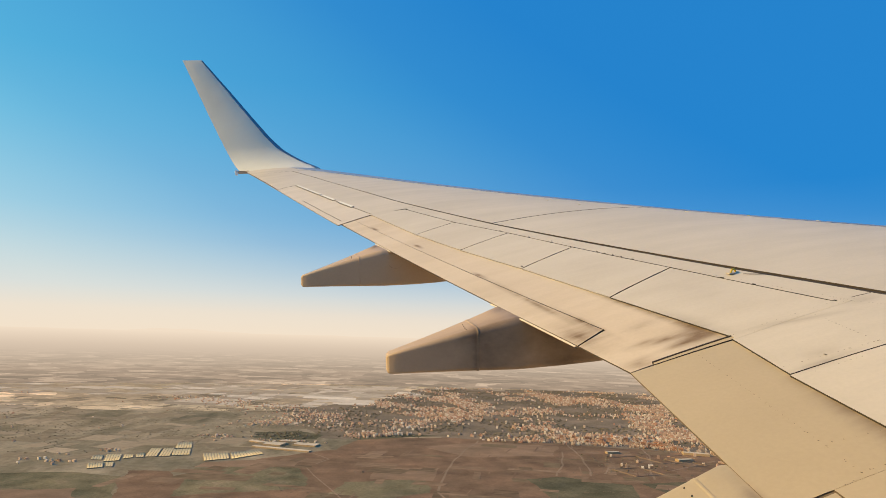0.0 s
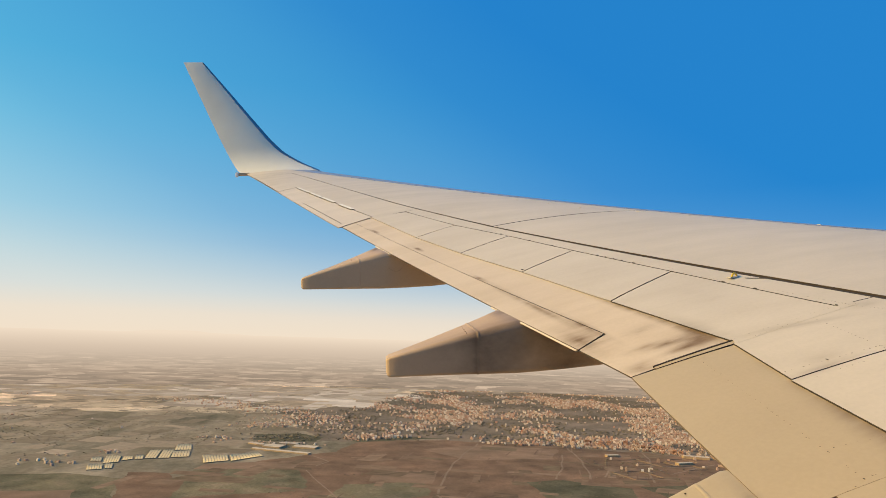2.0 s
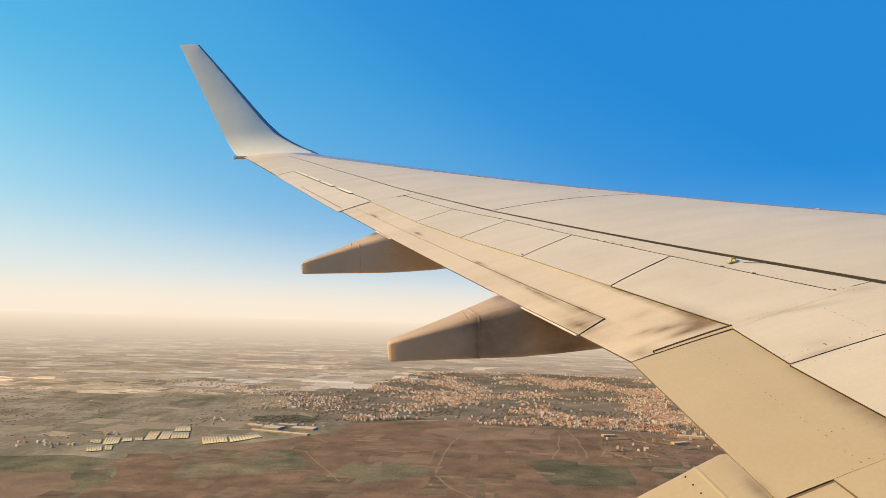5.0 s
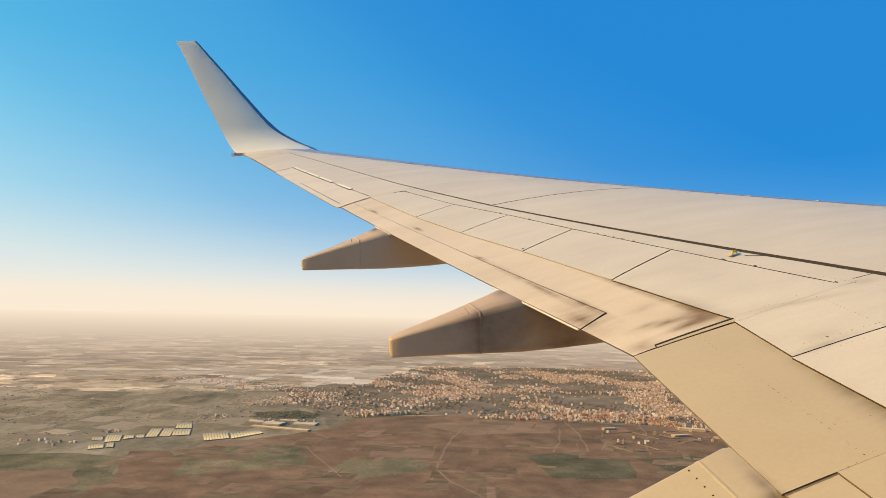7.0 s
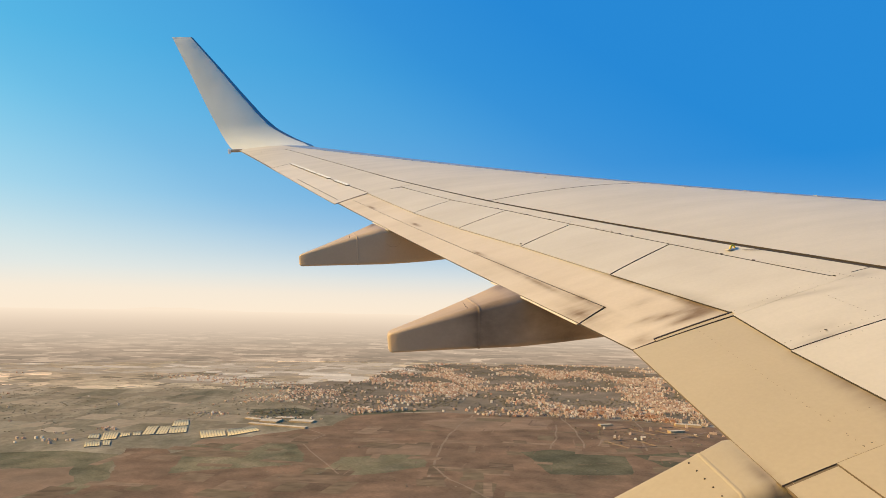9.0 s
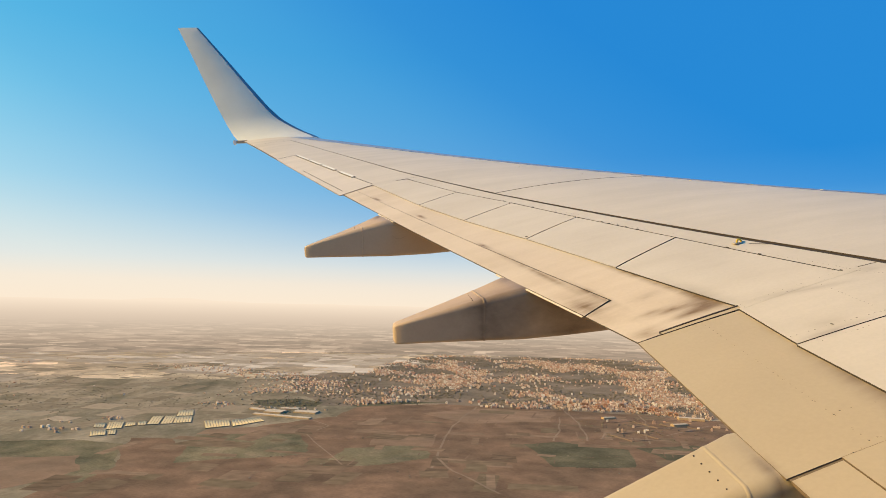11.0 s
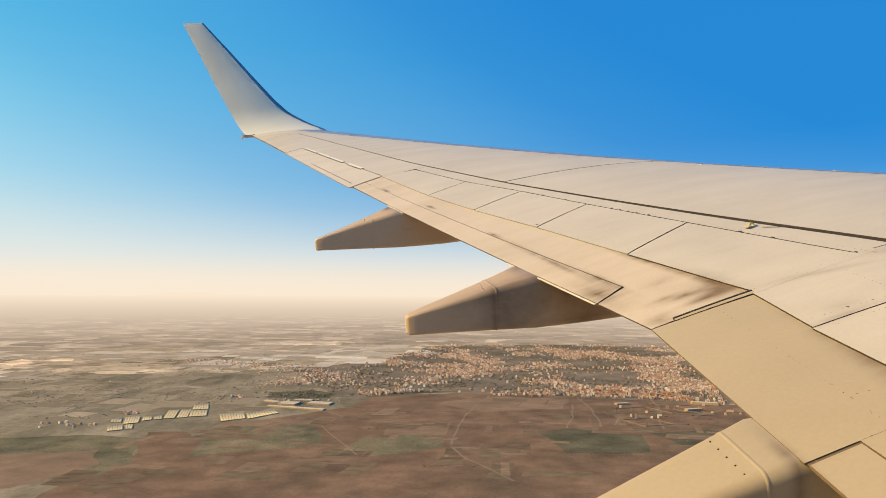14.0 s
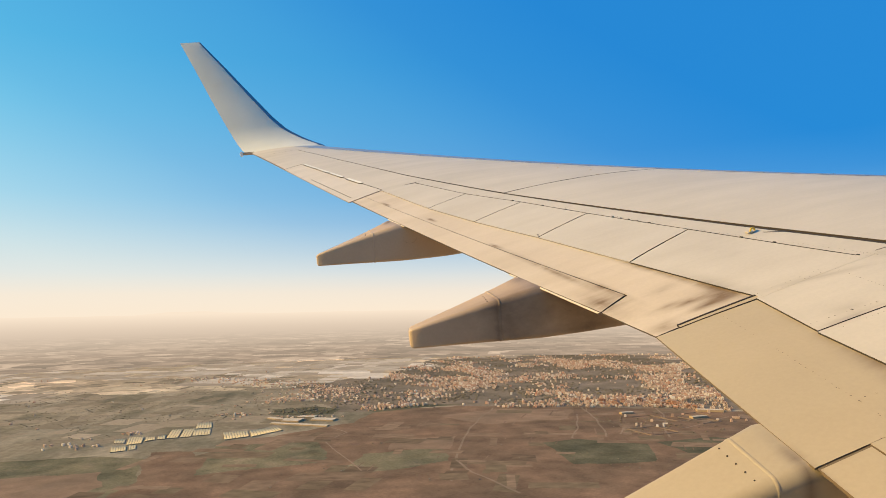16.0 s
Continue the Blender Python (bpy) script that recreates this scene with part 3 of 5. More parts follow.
# lip under the aft flap over the fairings
for a, b in ((5.02, 5.95), (7.86, 8.28)):
    bm = bmesh.new()
    rows = []
    for s in spaced(a, b, 8):
        p = top(s, xu(s, 0.9945 - 0.0017 * (s - 5.0)), -0.012)
        rows.append([p + Vector((0.0, 0, 0)), p + Vector((-0.010, 0, -0.002)), p + Vector((-0.011, 0, -0.007)), p + Vector((0.02, 0, -0.012))])
    grid_faces(bm, rows, flip=True)
    # Clean pale paint puts the sunlit edge's brightness into the colour.
    part("flap_lip", bm, M_FLAP_CLEAN, wing, "pale lip of the aft flap, lightened for its sunlit edge")


# rivets, brackets and fittings on the skin
def rivet(bm, s, x, r, off):
    r *= 0.66
    c = top(s, x, off)
    ring = [bm.verts.new(c + Vector((r * cos(a), r * sin(a), 0))) for a in (k * pi / 3 for k in range(6))]
    mid = bm.verts.new(c + Vector((0, 0, r * 0.3)))
    for k in range(6):
        bm.faces.new((ring[k], ring[(k + 1) % 6], mid))


def rivet_row(bm, a, b, step, off, r=0.0032, skip=0.25, seed=1):
    rr = random.Random(seed)
    n = max(1, int(math.hypot(b[0] - a[0], b[1] - a[1]) / step))
    for k in range(n + 1):
        if rr.random() < skip:
            continue
        t = k / n
        rivet(bm, a[0] + (b[0] - a[0]) * t, a[1] + (b[1] - a[1]) * t, r * rr.choice((0.6, 0.8, 1.0, 1.25)), off)


bm = bmesh.new()
rivet_row(bm, (4.534, -6.433), (3.62, -6.467), 0.036, -0.0078, 0.0036, 0.2, 1)
rivet_row(bm, (3.62, -6.467), (3.45, -6.478), 0.036, -0.0078, 0.004, 0.1, 2)
rivet_row(bm, (3.637, -6.438), (3.60, -6.24), 0.036, -0.0078, 0.0034, 0.2, 3)
rivet_row(bm, (3.454, -6.478), (3.44, -6.24), 0.036, -0.0078, 0.0034, 0.2, 16)
rivet_row(bm, (3.43, -6.554), (3.44, -6.49), 0.03, -0.0078, 0.004, 0.2, 17)
tagged(part("rivets", bm, M_TRIM, gate, "rows of painted-over rivet heads"), kind="stuff")
bm = bmesh.new()
for s, x, r_ in ((4.534, -6.434, 5), (4.50, -6.433, 5), (4.395, -6.438, 4), (4.349, -6.437, 5), (4.111, -6.446, 4), (4.07, -6.449, 5), (4.035, -6.45, 4), (3.958, -6.455, 5), (3.92, -6.457, 5), (3.738, -6.467, 5),
                 (3.668, -6.466, 6.5), (3.628, -6.467, 6.5), (3.637, -6.438, 6.5), (3.454, -6.478, 7), (3.454, -6.448, 6), (3.43, -6.554, 5), (3.523, -6.477, 4)):
    rivet(bm, s, x, r_ / 1250, -0.0076)
tagged(part("rivets", bm, M_RUBBER, gate, "dark bare rivet heads"), kind="stuff")
bm = bmesh.new()
rivet_row(bm, (4.66, -5.54), (4.606, -6.21), 0.026, 0.0018, 0.0046, 0.35, 4)
rivet_row(bm, (4.628, -5.54), (4.572, -6.21), 0.03, 0.0018, 0.0042, 0.5, 5)
rivet_row(bm, (4.59, -5.80), (4.13, -5.815), 0.024, 0.0015, 0.0055, 0.15, 6)
rivet_row(bm, (4.18, -6.24), (4.15, -5.75), 0.026, 0.0015, 0.0065, 0.12, 7)
rivet_row(bm, (4.07, -6.2), (4.07, -5.4), 0.026, 0.0015, 0.005, 0.3, 8)
rivet_row(bm, (4.72, -5.60), (4.60, -5.56), 0.016, 0.0015, 0.006, 0.1, 14)
rivet_row(bm, (4.62, -5.57), (4.50, -5.50), 0.016, 0.0018, 0.005, 0.2, 15)
rivet(bm, 4.176, -6.05, 0.010, 0.0015)
for k in range(4):
    f, r_ = SPOIL[k + 1]
    rivet_row(bm, (f[0] - 0.05, f[1] + 0.03), (SPOIL[k][0][0] + 0.05, SPOIL[k][0][1] + 0.03), 0.028, 0.0012, 0.0048, 0.25, 20 + k)
rivet_row(bm, (4.62, -6.40), (4.64, -6.62), 0.03, -0.012, 0.004, 0.3, 9)
tagged(part("rivets", bm, M_TRIM, wing, "rows of dark rivet heads"), kind="stuff")

for s, x, w in ((6.03, -6.068, 0.05), (6.14, -6.10, 0.03), (6.22, -6.13, 0.03), (6.30, -6.165, 0.03), (6.38, -6.195, 0.04), (7.2, -6.50, 0.05), (6.9, -6.39, 0.04),
                (5.32, -5.83, 0.05), (5.11, -5.748, 0.05), (7.62, -6.66, 0.05), (6.46, -6.78, 0.05), (4.66, -5.60, 0.04)):
    bm = bmesh.new()
    p = top(s, (along(FRONTS, s) + 0.004) if x > -6.7 else x, 0.002)
    box(bm, -0.005, 0.005, -w / 5, w / 5, -0.004, 0.003, Matrix.Translation(p) @ pose(0, 0, 0, 6, 0, 25))
    bmesh.ops.bevel(bm, geom=bm.edges[:], offset=0.002, segments=1, affect="EDGES")
    part("hinge_bracket", bm, M_RUBBER, wing, "small dark spoiler hinge bracket")

# tie-down ring near the root, yellow
p = top(5.351, -5.756, 0.0)
bm = bmesh.new()
box(bm, -0.05, 0.05, -0.016, 0.016, -0.002, 0.006, Matrix.Translation(p) @ pose(0, 0, 0, 4, 0, 20))
bmesh.ops.bevel(bm, geom=bm.edges[:], offset=0.003, segments=1, affect="EDGES")
ring_base = part("tie_down_ring", bm, M_SKIN, wing, "tie-down fitting with a yellow ring")
bm = bmesh.new()
rows = []
for i in range(21):
    a = radians(-15 + 210 * i / 20)
    c = Vector((0.030 * cos(a), 0.0, 0.005 + 0.020 * sin(a)))
    d = Vector((cos(a), 0, sin(a)))
    rows.append([p + pose(0, 0, 0, 0, 0, 35) @ (c + d * 0.006 * cos(b) + Vector((0, 0.006 * sin(b), 0))) for b in (2 * pi * j / 8 for j in range(9))])
grid_faces(bm, rows)
part("ring", bm, M_YELLOW, ring_base, "yellow painted ring")
bm = bmesh.new()
grid_faces(bm, [[top(5.30 - 0.10 * t + 0.008 * k, -5.72 + 0.11 * t, 0.0015) for k in (-1, 1)] for t in spaced(0, 1, 4)])
part("stencil", bm, M_RUBBER, ring_base, "small dark stencil bar")

# little covers over the slat tracks
for s, u in ((9.53, 0.286), (9.0, 0.29), (8.51, 0.295), (8.006, 0.239), (7.57, 0.212), (7.15, 0.168), (6.67, 0.145)):
    bm = bmesh.new()
    p = top(s, xu(s, u + 0.04), 0.001)
    box(bm, -0.006, 0.006, -0.016, 0.016, -0.004, 0.0028, Matrix.Translation(p) @ pose(0, 0, 0, 7, 0, 28))
    bmesh.ops.bevel(bm, geom=bm.edges[:], offset=0.002, segments=2, affect="EDGES")
    part("slat_track_cover", bm, M_SKIN, wing)

# ---------------------------------------------------------------- cabin side of the aircraft behind the camera
FUS_R, FUS_Y, FUS_Z = 1.88, -0.21, 0.85
HOLE_X, HOLE_Z, HOLE_W, HOLE_H = -8.07, 1.11, 0.24, 0.22
fus = tagged(new("fuselage"), "plain grey aircraft cabin side with one window opening", "aircraft fuselage")
fus.matrix_world = WING
M_CABIN = paint("cabin_paint", (0.18, 0.16, 0.14), (0.14, 0.12, 0.1), 0.3, 0.35)
xs = spaced(-15, HOLE_X - HOLE_W, 10) + spaced(HOLE_X - HOLE_W, HOLE_X + HOLE_W, 8)[1:] + spaced(HOLE_X + HOLE_W, 1.0, 12)[1:]
a_lo, a_hi = math.asin((HOLE_Z - HOLE_H - FUS_Z) / FUS_R), math.asin((HOLE_Z + HOLE_H - FUS_Z) / FUS_R)
angs = spaced(-2 * pi + a_hi, a_lo, 40) + spaced(a_lo, a_hi, 8)[1:]


def shell(r):
    bm = bmesh.new()
    vs = [[bm.verts.new((x, FUS_Y + r * cos(a), FUS_Z + r * sin(a))) for a in angs] for x in xs]
    for i in range(len(xs) - 1):
        for j in range(len(angs) - 1):
            cx, cz = (xs[i] + xs[i + 1]) / 2, FUS_Z + FUS_R * sin((angs[j] + angs[j + 1]) / 2)
            rx, rz = (cx - HOLE_X) / HOLE_W, (cz - HOLE_Z) / HOLE_H
            if j >= 40 and abs(rx) < 1 and abs(rz) < 1 and (abs(rx) ** 4 + abs(rz) ** 4) < 1.1:
                continue
            f = bm.faces.new((vs[i][j], vs[i][j + 1], vs[i + 1][j + 1], vs[i + 1][j]))
            f.smooth = True
    return bm


bm = shell(FUS_R)
bmesh.ops.remove_doubles(bm, verts=bm.verts, dist=0.0005)
bmesh.ops.recalc_face_normals(bm, faces=bm.faces)
ob = part("skin", bm, M_CABIN, fus)
sol = ob.modifiers.new("thickness", "SOLIDIFY")
sol.thickness, sol.offset = 0.03, -1

# ---------------------------------------------------------------- ground
def soil(name, stops, fine=1.0, rough=0.95, scale=0.02, stretch=(1, 1, 1)):
    """Field soil or crop: broad tone, patches and furrow grain."""
    m, n, l, b = material(name, rough)
    g1 = grain(n, l, scale, 5, stretch)
    g2 = grain(n, l, scale * 7, 6, (stretch[0], stretch[1] * 2.5, 1), "Object", 0.7)
    g3 = grain(n, l, scale * 0.35, 4)
    r = ramp(n, stops)
    l.new(g1, r.inputs[0])
    r2 = ramp(n, [(0.3, (1 - 0.25 * fine,) * 3), (0.7, (1 + 0.2 * fine,) * 3)])
    l.new(g2, r2.inputs[0])
    r3 = ramp(n, [(0.35, (1 - 0.28 * fine, 1 - 0.22 * fine, 1 - 0.2 * fine)), (0.65, (1 + 0.18 * fine,) * 3)])
    l.new(g3, r3.inputs[0])
    c = mixed(n, l, 1.0, r.outputs[0], r2.outputs[0], "MULTIPLY")
    l.new(mixed(n, l, 1.0, c, r3.outputs[0], "MULTIPLY"), b.inputs["Base Color"])
    return m


def islands(name, stops, fine=0.2, scale=0.02, rough=0.92):
    """A material whose tone goes from piece to piece of one mesh."""
    m, n, l, b = material(name, rough)
    geo = n.new("ShaderNodeNewGeometry")
    r = ramp(n, stops)
    l.new(geo.outputs["Random Per Island"], r.inputs[0])
    g = grain(n, l, scale, 5, (1, 2, 1))
    r2 = ramp(n, [(0.3, (1 - fine,) * 3), (0.7, (1 + fine * 0.8,) * 3)])
    l.new(g, r2.inputs[0])
    l.new(mixed(n, l, 1.0, r.outputs[0], r2.outputs[0], "MULTIPLY"), b.inputs["Base Color"])
    return m


def plot_mosaic(n, l, place, size, seed, stops):
    """A patchwork of plots about size metres across, each of one tone."""
    mp = n.new("ShaderNodeMapping")
    mp.inputs["Location"].default_value = (seed, seed * 0.7, 0)
    mp.inputs["Rotation"].default_value = (0, 0, 0.3)
    mp.inputs["Scale"].default_value = (1 / size, 0.8 / size, 0)
    l.new(place, mp.inputs[0])
    wob = n.new("ShaderNodeTexNoise")
    wob.inputs["Scale"].default_value = 0.8
    l.new(mp.outputs[0], wob.inputs["Vector"])
    vor = n.new("ShaderNodeTexVoronoi")
    vor.distance = "CHEBYCHEV"
    vor.inputs["Scale"].default_value = 1.0
    l.new(mixed(n, l, 0.35, mp.outputs[0], wob.outputs["Color"], "ADD"), vor.inputs["Vector"])
    sep = n.new("ShaderNodeSeparateColor")
    l.new(vor.outputs["Color"], sep.inputs[0])
    r = ramp(n, stops)
    l.new(sep.outputs[0], r.inputs[0])
    return r.outputs[0]


# tones of the plots: dull scrub and soil, a few pale ones under sheeting or stubble
COARSE = [(0.0, (0.72, 0.74, 0.72)), (0.3, (0.88, 0.88, 0.86)), (0.55, (1.0, 0.98, 0.95)), (0.75, (1.12, 1.10, 1.06)), (0.86, (1.30, 1.28, 1.24)), (1.0, (1.58, 1.56, 1.52))]
FINE = [(0.0, (0.80, 0.81, 0.80)), (0.5, (0.97, 0.96, 0.95)), (0.85, (1.08, 1.07, 1.05)), (1.0, (1.38, 1.37, 1.35))]

m, n, l, b = material("dry_plain", 0.95)
tc = n.new("ShaderNodeTexCoord")
c = mixed(n, l, 1.0, (0.50, 0.40, 0.302), plot_mosaic(n, l, tc.outputs["Object"], 230, 3.1, COARSE), "MULTIPLY")
c = mixed(n, l, 1.0, c, plot_mosaic(n, l, tc.outputs["Object"], 90, 8.4, FINE), "MULTIPLY")
big = grain(n, l, 0.0011, 6)
rb = ramp(n, [(0.35, (0.82, 0.86, 0.82)), (0.65, (1.12, 1.06, 1.0))])
l.new(big, rb.inputs[0])
fine = grain(n, l, 0.03, 6, (1, 1.6, 1))
rf = ramp(n, [(0.3, (0.75, 0.75, 0.75)), (0.7, (1.2, 1.2, 1.2))])
l.new(fine, rf.inputs[0])
c = mixed(n, l, 1.0, c, rb.outputs[0], "MULTIPLY")
l.new(mixed(n, l, 1.0, c, rf.outputs[0], "MULTIPLY"), b.inputs["Base Color"])
M_PLAIN = m

bm = bmesh.new()
bmesh.ops.create_circle(bm, cap_ends=True, segments=96, radius=4980)
me = bpy.data.meshes.new("ground")
bm.to_mesh(me)
bm.free()
me.materials.append(M_PLAIN)
ground = tagged(new("ground", me), "dry brown plain of small plots", "ground", kind="structure")

# far plain and low hills in the haze, all round; its plots grow flatter towards the horizon as those of the plain do
FLIGHT = 290.0
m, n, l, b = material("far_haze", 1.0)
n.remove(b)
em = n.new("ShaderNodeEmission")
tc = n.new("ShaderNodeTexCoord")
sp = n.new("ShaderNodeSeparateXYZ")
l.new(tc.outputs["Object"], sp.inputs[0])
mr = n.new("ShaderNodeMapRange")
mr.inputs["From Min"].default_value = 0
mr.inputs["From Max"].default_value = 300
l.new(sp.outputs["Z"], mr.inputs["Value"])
# haze is painted into the glow, paler towards the horizon
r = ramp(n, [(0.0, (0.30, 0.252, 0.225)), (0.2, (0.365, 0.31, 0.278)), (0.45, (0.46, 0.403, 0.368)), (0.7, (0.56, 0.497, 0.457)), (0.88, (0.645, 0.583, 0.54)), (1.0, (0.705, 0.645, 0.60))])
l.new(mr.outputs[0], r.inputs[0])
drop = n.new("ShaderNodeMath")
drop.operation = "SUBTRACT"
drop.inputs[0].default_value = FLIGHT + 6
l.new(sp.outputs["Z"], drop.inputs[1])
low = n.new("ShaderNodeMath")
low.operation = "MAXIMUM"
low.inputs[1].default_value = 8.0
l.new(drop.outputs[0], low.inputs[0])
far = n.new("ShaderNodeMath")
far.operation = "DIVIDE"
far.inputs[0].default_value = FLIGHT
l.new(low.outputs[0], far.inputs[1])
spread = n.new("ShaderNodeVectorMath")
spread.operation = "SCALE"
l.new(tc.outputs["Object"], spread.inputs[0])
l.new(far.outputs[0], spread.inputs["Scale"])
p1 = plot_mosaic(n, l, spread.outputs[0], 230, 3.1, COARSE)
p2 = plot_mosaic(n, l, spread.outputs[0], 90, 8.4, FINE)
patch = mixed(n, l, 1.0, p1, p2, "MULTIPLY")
# plot contrast dies away upward with the same painted haze
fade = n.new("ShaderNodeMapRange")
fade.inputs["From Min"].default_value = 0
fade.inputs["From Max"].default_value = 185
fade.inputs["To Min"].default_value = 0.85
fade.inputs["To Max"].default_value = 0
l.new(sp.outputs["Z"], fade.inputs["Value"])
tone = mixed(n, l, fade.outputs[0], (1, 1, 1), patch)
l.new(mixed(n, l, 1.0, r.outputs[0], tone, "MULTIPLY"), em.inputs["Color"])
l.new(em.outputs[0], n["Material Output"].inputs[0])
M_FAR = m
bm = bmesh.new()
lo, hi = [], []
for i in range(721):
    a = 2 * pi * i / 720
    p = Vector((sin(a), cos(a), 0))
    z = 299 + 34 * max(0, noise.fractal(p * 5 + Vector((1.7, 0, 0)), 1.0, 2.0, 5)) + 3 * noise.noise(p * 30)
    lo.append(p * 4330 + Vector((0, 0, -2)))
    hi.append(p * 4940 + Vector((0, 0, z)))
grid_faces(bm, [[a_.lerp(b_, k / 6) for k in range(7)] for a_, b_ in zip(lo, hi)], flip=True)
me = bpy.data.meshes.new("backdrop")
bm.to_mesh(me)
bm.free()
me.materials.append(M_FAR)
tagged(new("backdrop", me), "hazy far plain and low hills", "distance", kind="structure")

M_BROWN = soil("ploughed_soil", [(0.3, (0.175, 0.108, 0.070)), (0.7, (0.27, 0.168, 0.108))])
M_TAN = soil("tan_stubble", [(0.3, (0.23, 0.15, 0.098)), (0.7, (0.31, 0.205, 0.138))], 0.6)
M_GREEN = soil("green_crop", [(0.32, (0.170, 0.135, 0.080)), (0.5, (0.205, 0.170, 0.102)), (0.68, (0.255, 0.195, 0.125))], 1.5)
M_DGREEN = soil("dark_crop", [(0.3, (0.108, 0.095, 0.056)), (0.7, (0.170, 0.143, 0.09))], 1.4)
M_TRACK = soil("dirt_track", [(0.3, (0.25, 0.172, 0.116)), (0.7, (0.315, 0.222, 0.155))], 0.6)
M_PALE = soil("pale_sheeting", [(0.3, (0.36, 0.295, 0.225)), (0.7, (0.50, 0.42, 0.33))], 0.5, 0.9, 0.008)
M_SCRUB = soil("scrubland", [(0.34, (0.185, 0.152, 0.100)), (0.45, (0.255, 0.204, 0.136)), (0.55, (0.325, 0.258, 0.177)), (0.66, (0.405, 0.320, 0.222))], 1.0, 0.95, 0.008, (1, 0.28, 1))
M_YARD = soil("town_ground", [(0.3, (0.185, 0.142, 0.100)), (0.7, (0.275, 0.207, 0.150))], 1.0, 0.95, 0.012)
# Sheeted plot tones lifted towards pale, with distance haze put into the colour.
M_PLOTS = islands("hazed_sheeted_plots", [(0.0, (0.35, 0.283, 0.212)), (0.45, (0.44, 0.36, 0.272)), (0.7, (0.51, 0.425, 0.33)), (0.88, (0.60, 0.505, 0.40)), (1.0, (0.74, 0.645, 0.53))])
M_ORCHARD = islands("orchard_plots", [(0.0, (0.21, 0.168, 0.112)), (0.35, (0.27, 0.215, 0.147)), (0.7, (0.33, 0.26, 0.18)), (0.95, (0.42, 0.33, 0.233)), (1.0, (0.52, 0.425, 0.318))], 0.2, 0.05)
M_SCRAPED = islands("scraped_soil", [(0.0, (0.175, 0.113, 0.075)), (0.4, (0.20, 0.128, 0.085)), (0.75, (0.255, 0.165, 0.108)), (1.0, (0.30, 0.205, 0.14))], 0.15, 0.1)
LAYER = [0.05]


def field(quad, mat, label, wob=6.0, seed=1):
    """A plot with uneven edges, lying on the plain."""
    rr = random.Random(seed)
    LAYER[0] += 0.01
    bm = bmesh.new()
    pts = []
    for (ax, ay), (bx, by) in zip(quad, quad[1:] + quad[:1]):
        for k in range(12):
            x, y = ax + (bx - ax) * k / 12, ay + (by - ay) * k / 12
            sway = Vector((x / (6 * wob + 20), y / (6 * wob + 20), seed * 3.7))
            ragged = Vector((x / (wob + 4), y / (wob + 4), seed * 1.3))
            pts.append((x + wob * (noise.noise(sway) + 0.35 * noise.noise(ragged)) + 0.1 * wob * rr.random(),
                        y + wob * (noise.noise(sway + Vector((9, 4, 0))) + 0.35 * noise.noise(ragged + Vector((5, 2, 0))))))
    f = bm.faces.new([bm.verts.new((x, y, LAYER[0])) for x, y in pts])
    f.normal_update()
    if f.normal.z < 0:
        f.normal_flip()
    me = bpy.data.meshes.new("field")
    bm.to_mesh(me)
    bm.free()
    me.materials.append(mat)
    return tagged(new("field", me), label, "field", kind="structure")


field([(-2600, 700), (-900, 700), (-330, 900), (-240, 1400), (-200, 1650), (-60, 1820), (60, 1990), (-120, 2350), (-300, 2700), (-900, 2750), (-1700, 2850), (-2800, 2800)], M_SCRUB, "grey-green scrub and orchards on dry soil", 60, 31)
field([(-330, 1500), (-190, 1700), (-20, 1830), (60, 2040), (360, 2080), (660, 1965), (900, 1885), (1010, 1770), (1500, 1600), (1500, 700), (-420, 700), (-450, 1180)], M_BROWN, "broad brown bare ground between the plots", 30, 41)
field([(-60, 2050), (44, 2027), (181, 2111), (349, 2075), (499, 1985), (664, 1960), (886, 1880), (982, 1770), (1350, 1800), (1750, 3148), (1850, 3900), (1288, 4150), (500, 4150), (250, 3400), (-250, 2850), (-170, 2500)], M_YARD, "dusty ground between the houses of the town", 40, 32)
field([(-430, 1557), (-348, 1548), (-288, 1358), (-300, 1300), (-382, 1310), (-420, 1420)], M_BROWN, "brown ploughed field", 10, 9)
field([(-315, 1585), (-88, 1600), (-60, 1480), (-74, 1380), (-290, 1320)], M_GREEN, "dull green field beside greenhouses", 16, 4)
field([(-300, 1660), (-180, 1690), (-80, 1690), (-95, 1610), (-310, 1595)], M_TAN, "tan stubble field", 8, 12)
field([(-30, 1255), (184, 1335), (177, 1459), (13, 1445)], M_GREEN, "green crop field among brown soil", 12, 2)
field([(404, 1465), (491, 1485), (614, 1405), (560, 1240), (403, 1255)], M_DGREEN, "dark green crop field", 14, 3)
field([(65, 1472), (199, 1448), (230, 1590), (88, 1584)], M_TAN, "tan stubble field", 6, 5)
field([(230, 1900), (420, 1990), (620, 1930), (560, 1760), (330, 1740)], M_TAN, "tan stubble field before the town", 16, 6)
field([(-1000, 1490), (-560, 1540), (-425, 1500), (-380, 1300), (-420, 1180), (-900, 1200)], M_GREEN, "dull green field on dry soil", 20, 11)
field([(-260, 2160), (-120, 2190), (-40, 2110), (-60, 2020), (-230, 2040)], M_DGREEN, "patch of dark orchard beside the sheds", 16, 7)
field([(40, 2080), (180, 2150), (330, 2110), (190, 2075), (60, 2015)], M_DGREEN, "patch of dark orchard along the town's edge", 10, 8)
field([(640, 1420), (790, 1440), (850, 1330), (650, 1260)], M_DGREEN, "dark green crop field", 12, 13)
field([(210, 1320), (390, 1400), (390, 1180), (240, 1150)], M_BROWN, "reddish brown ploughed field", 12, 14)
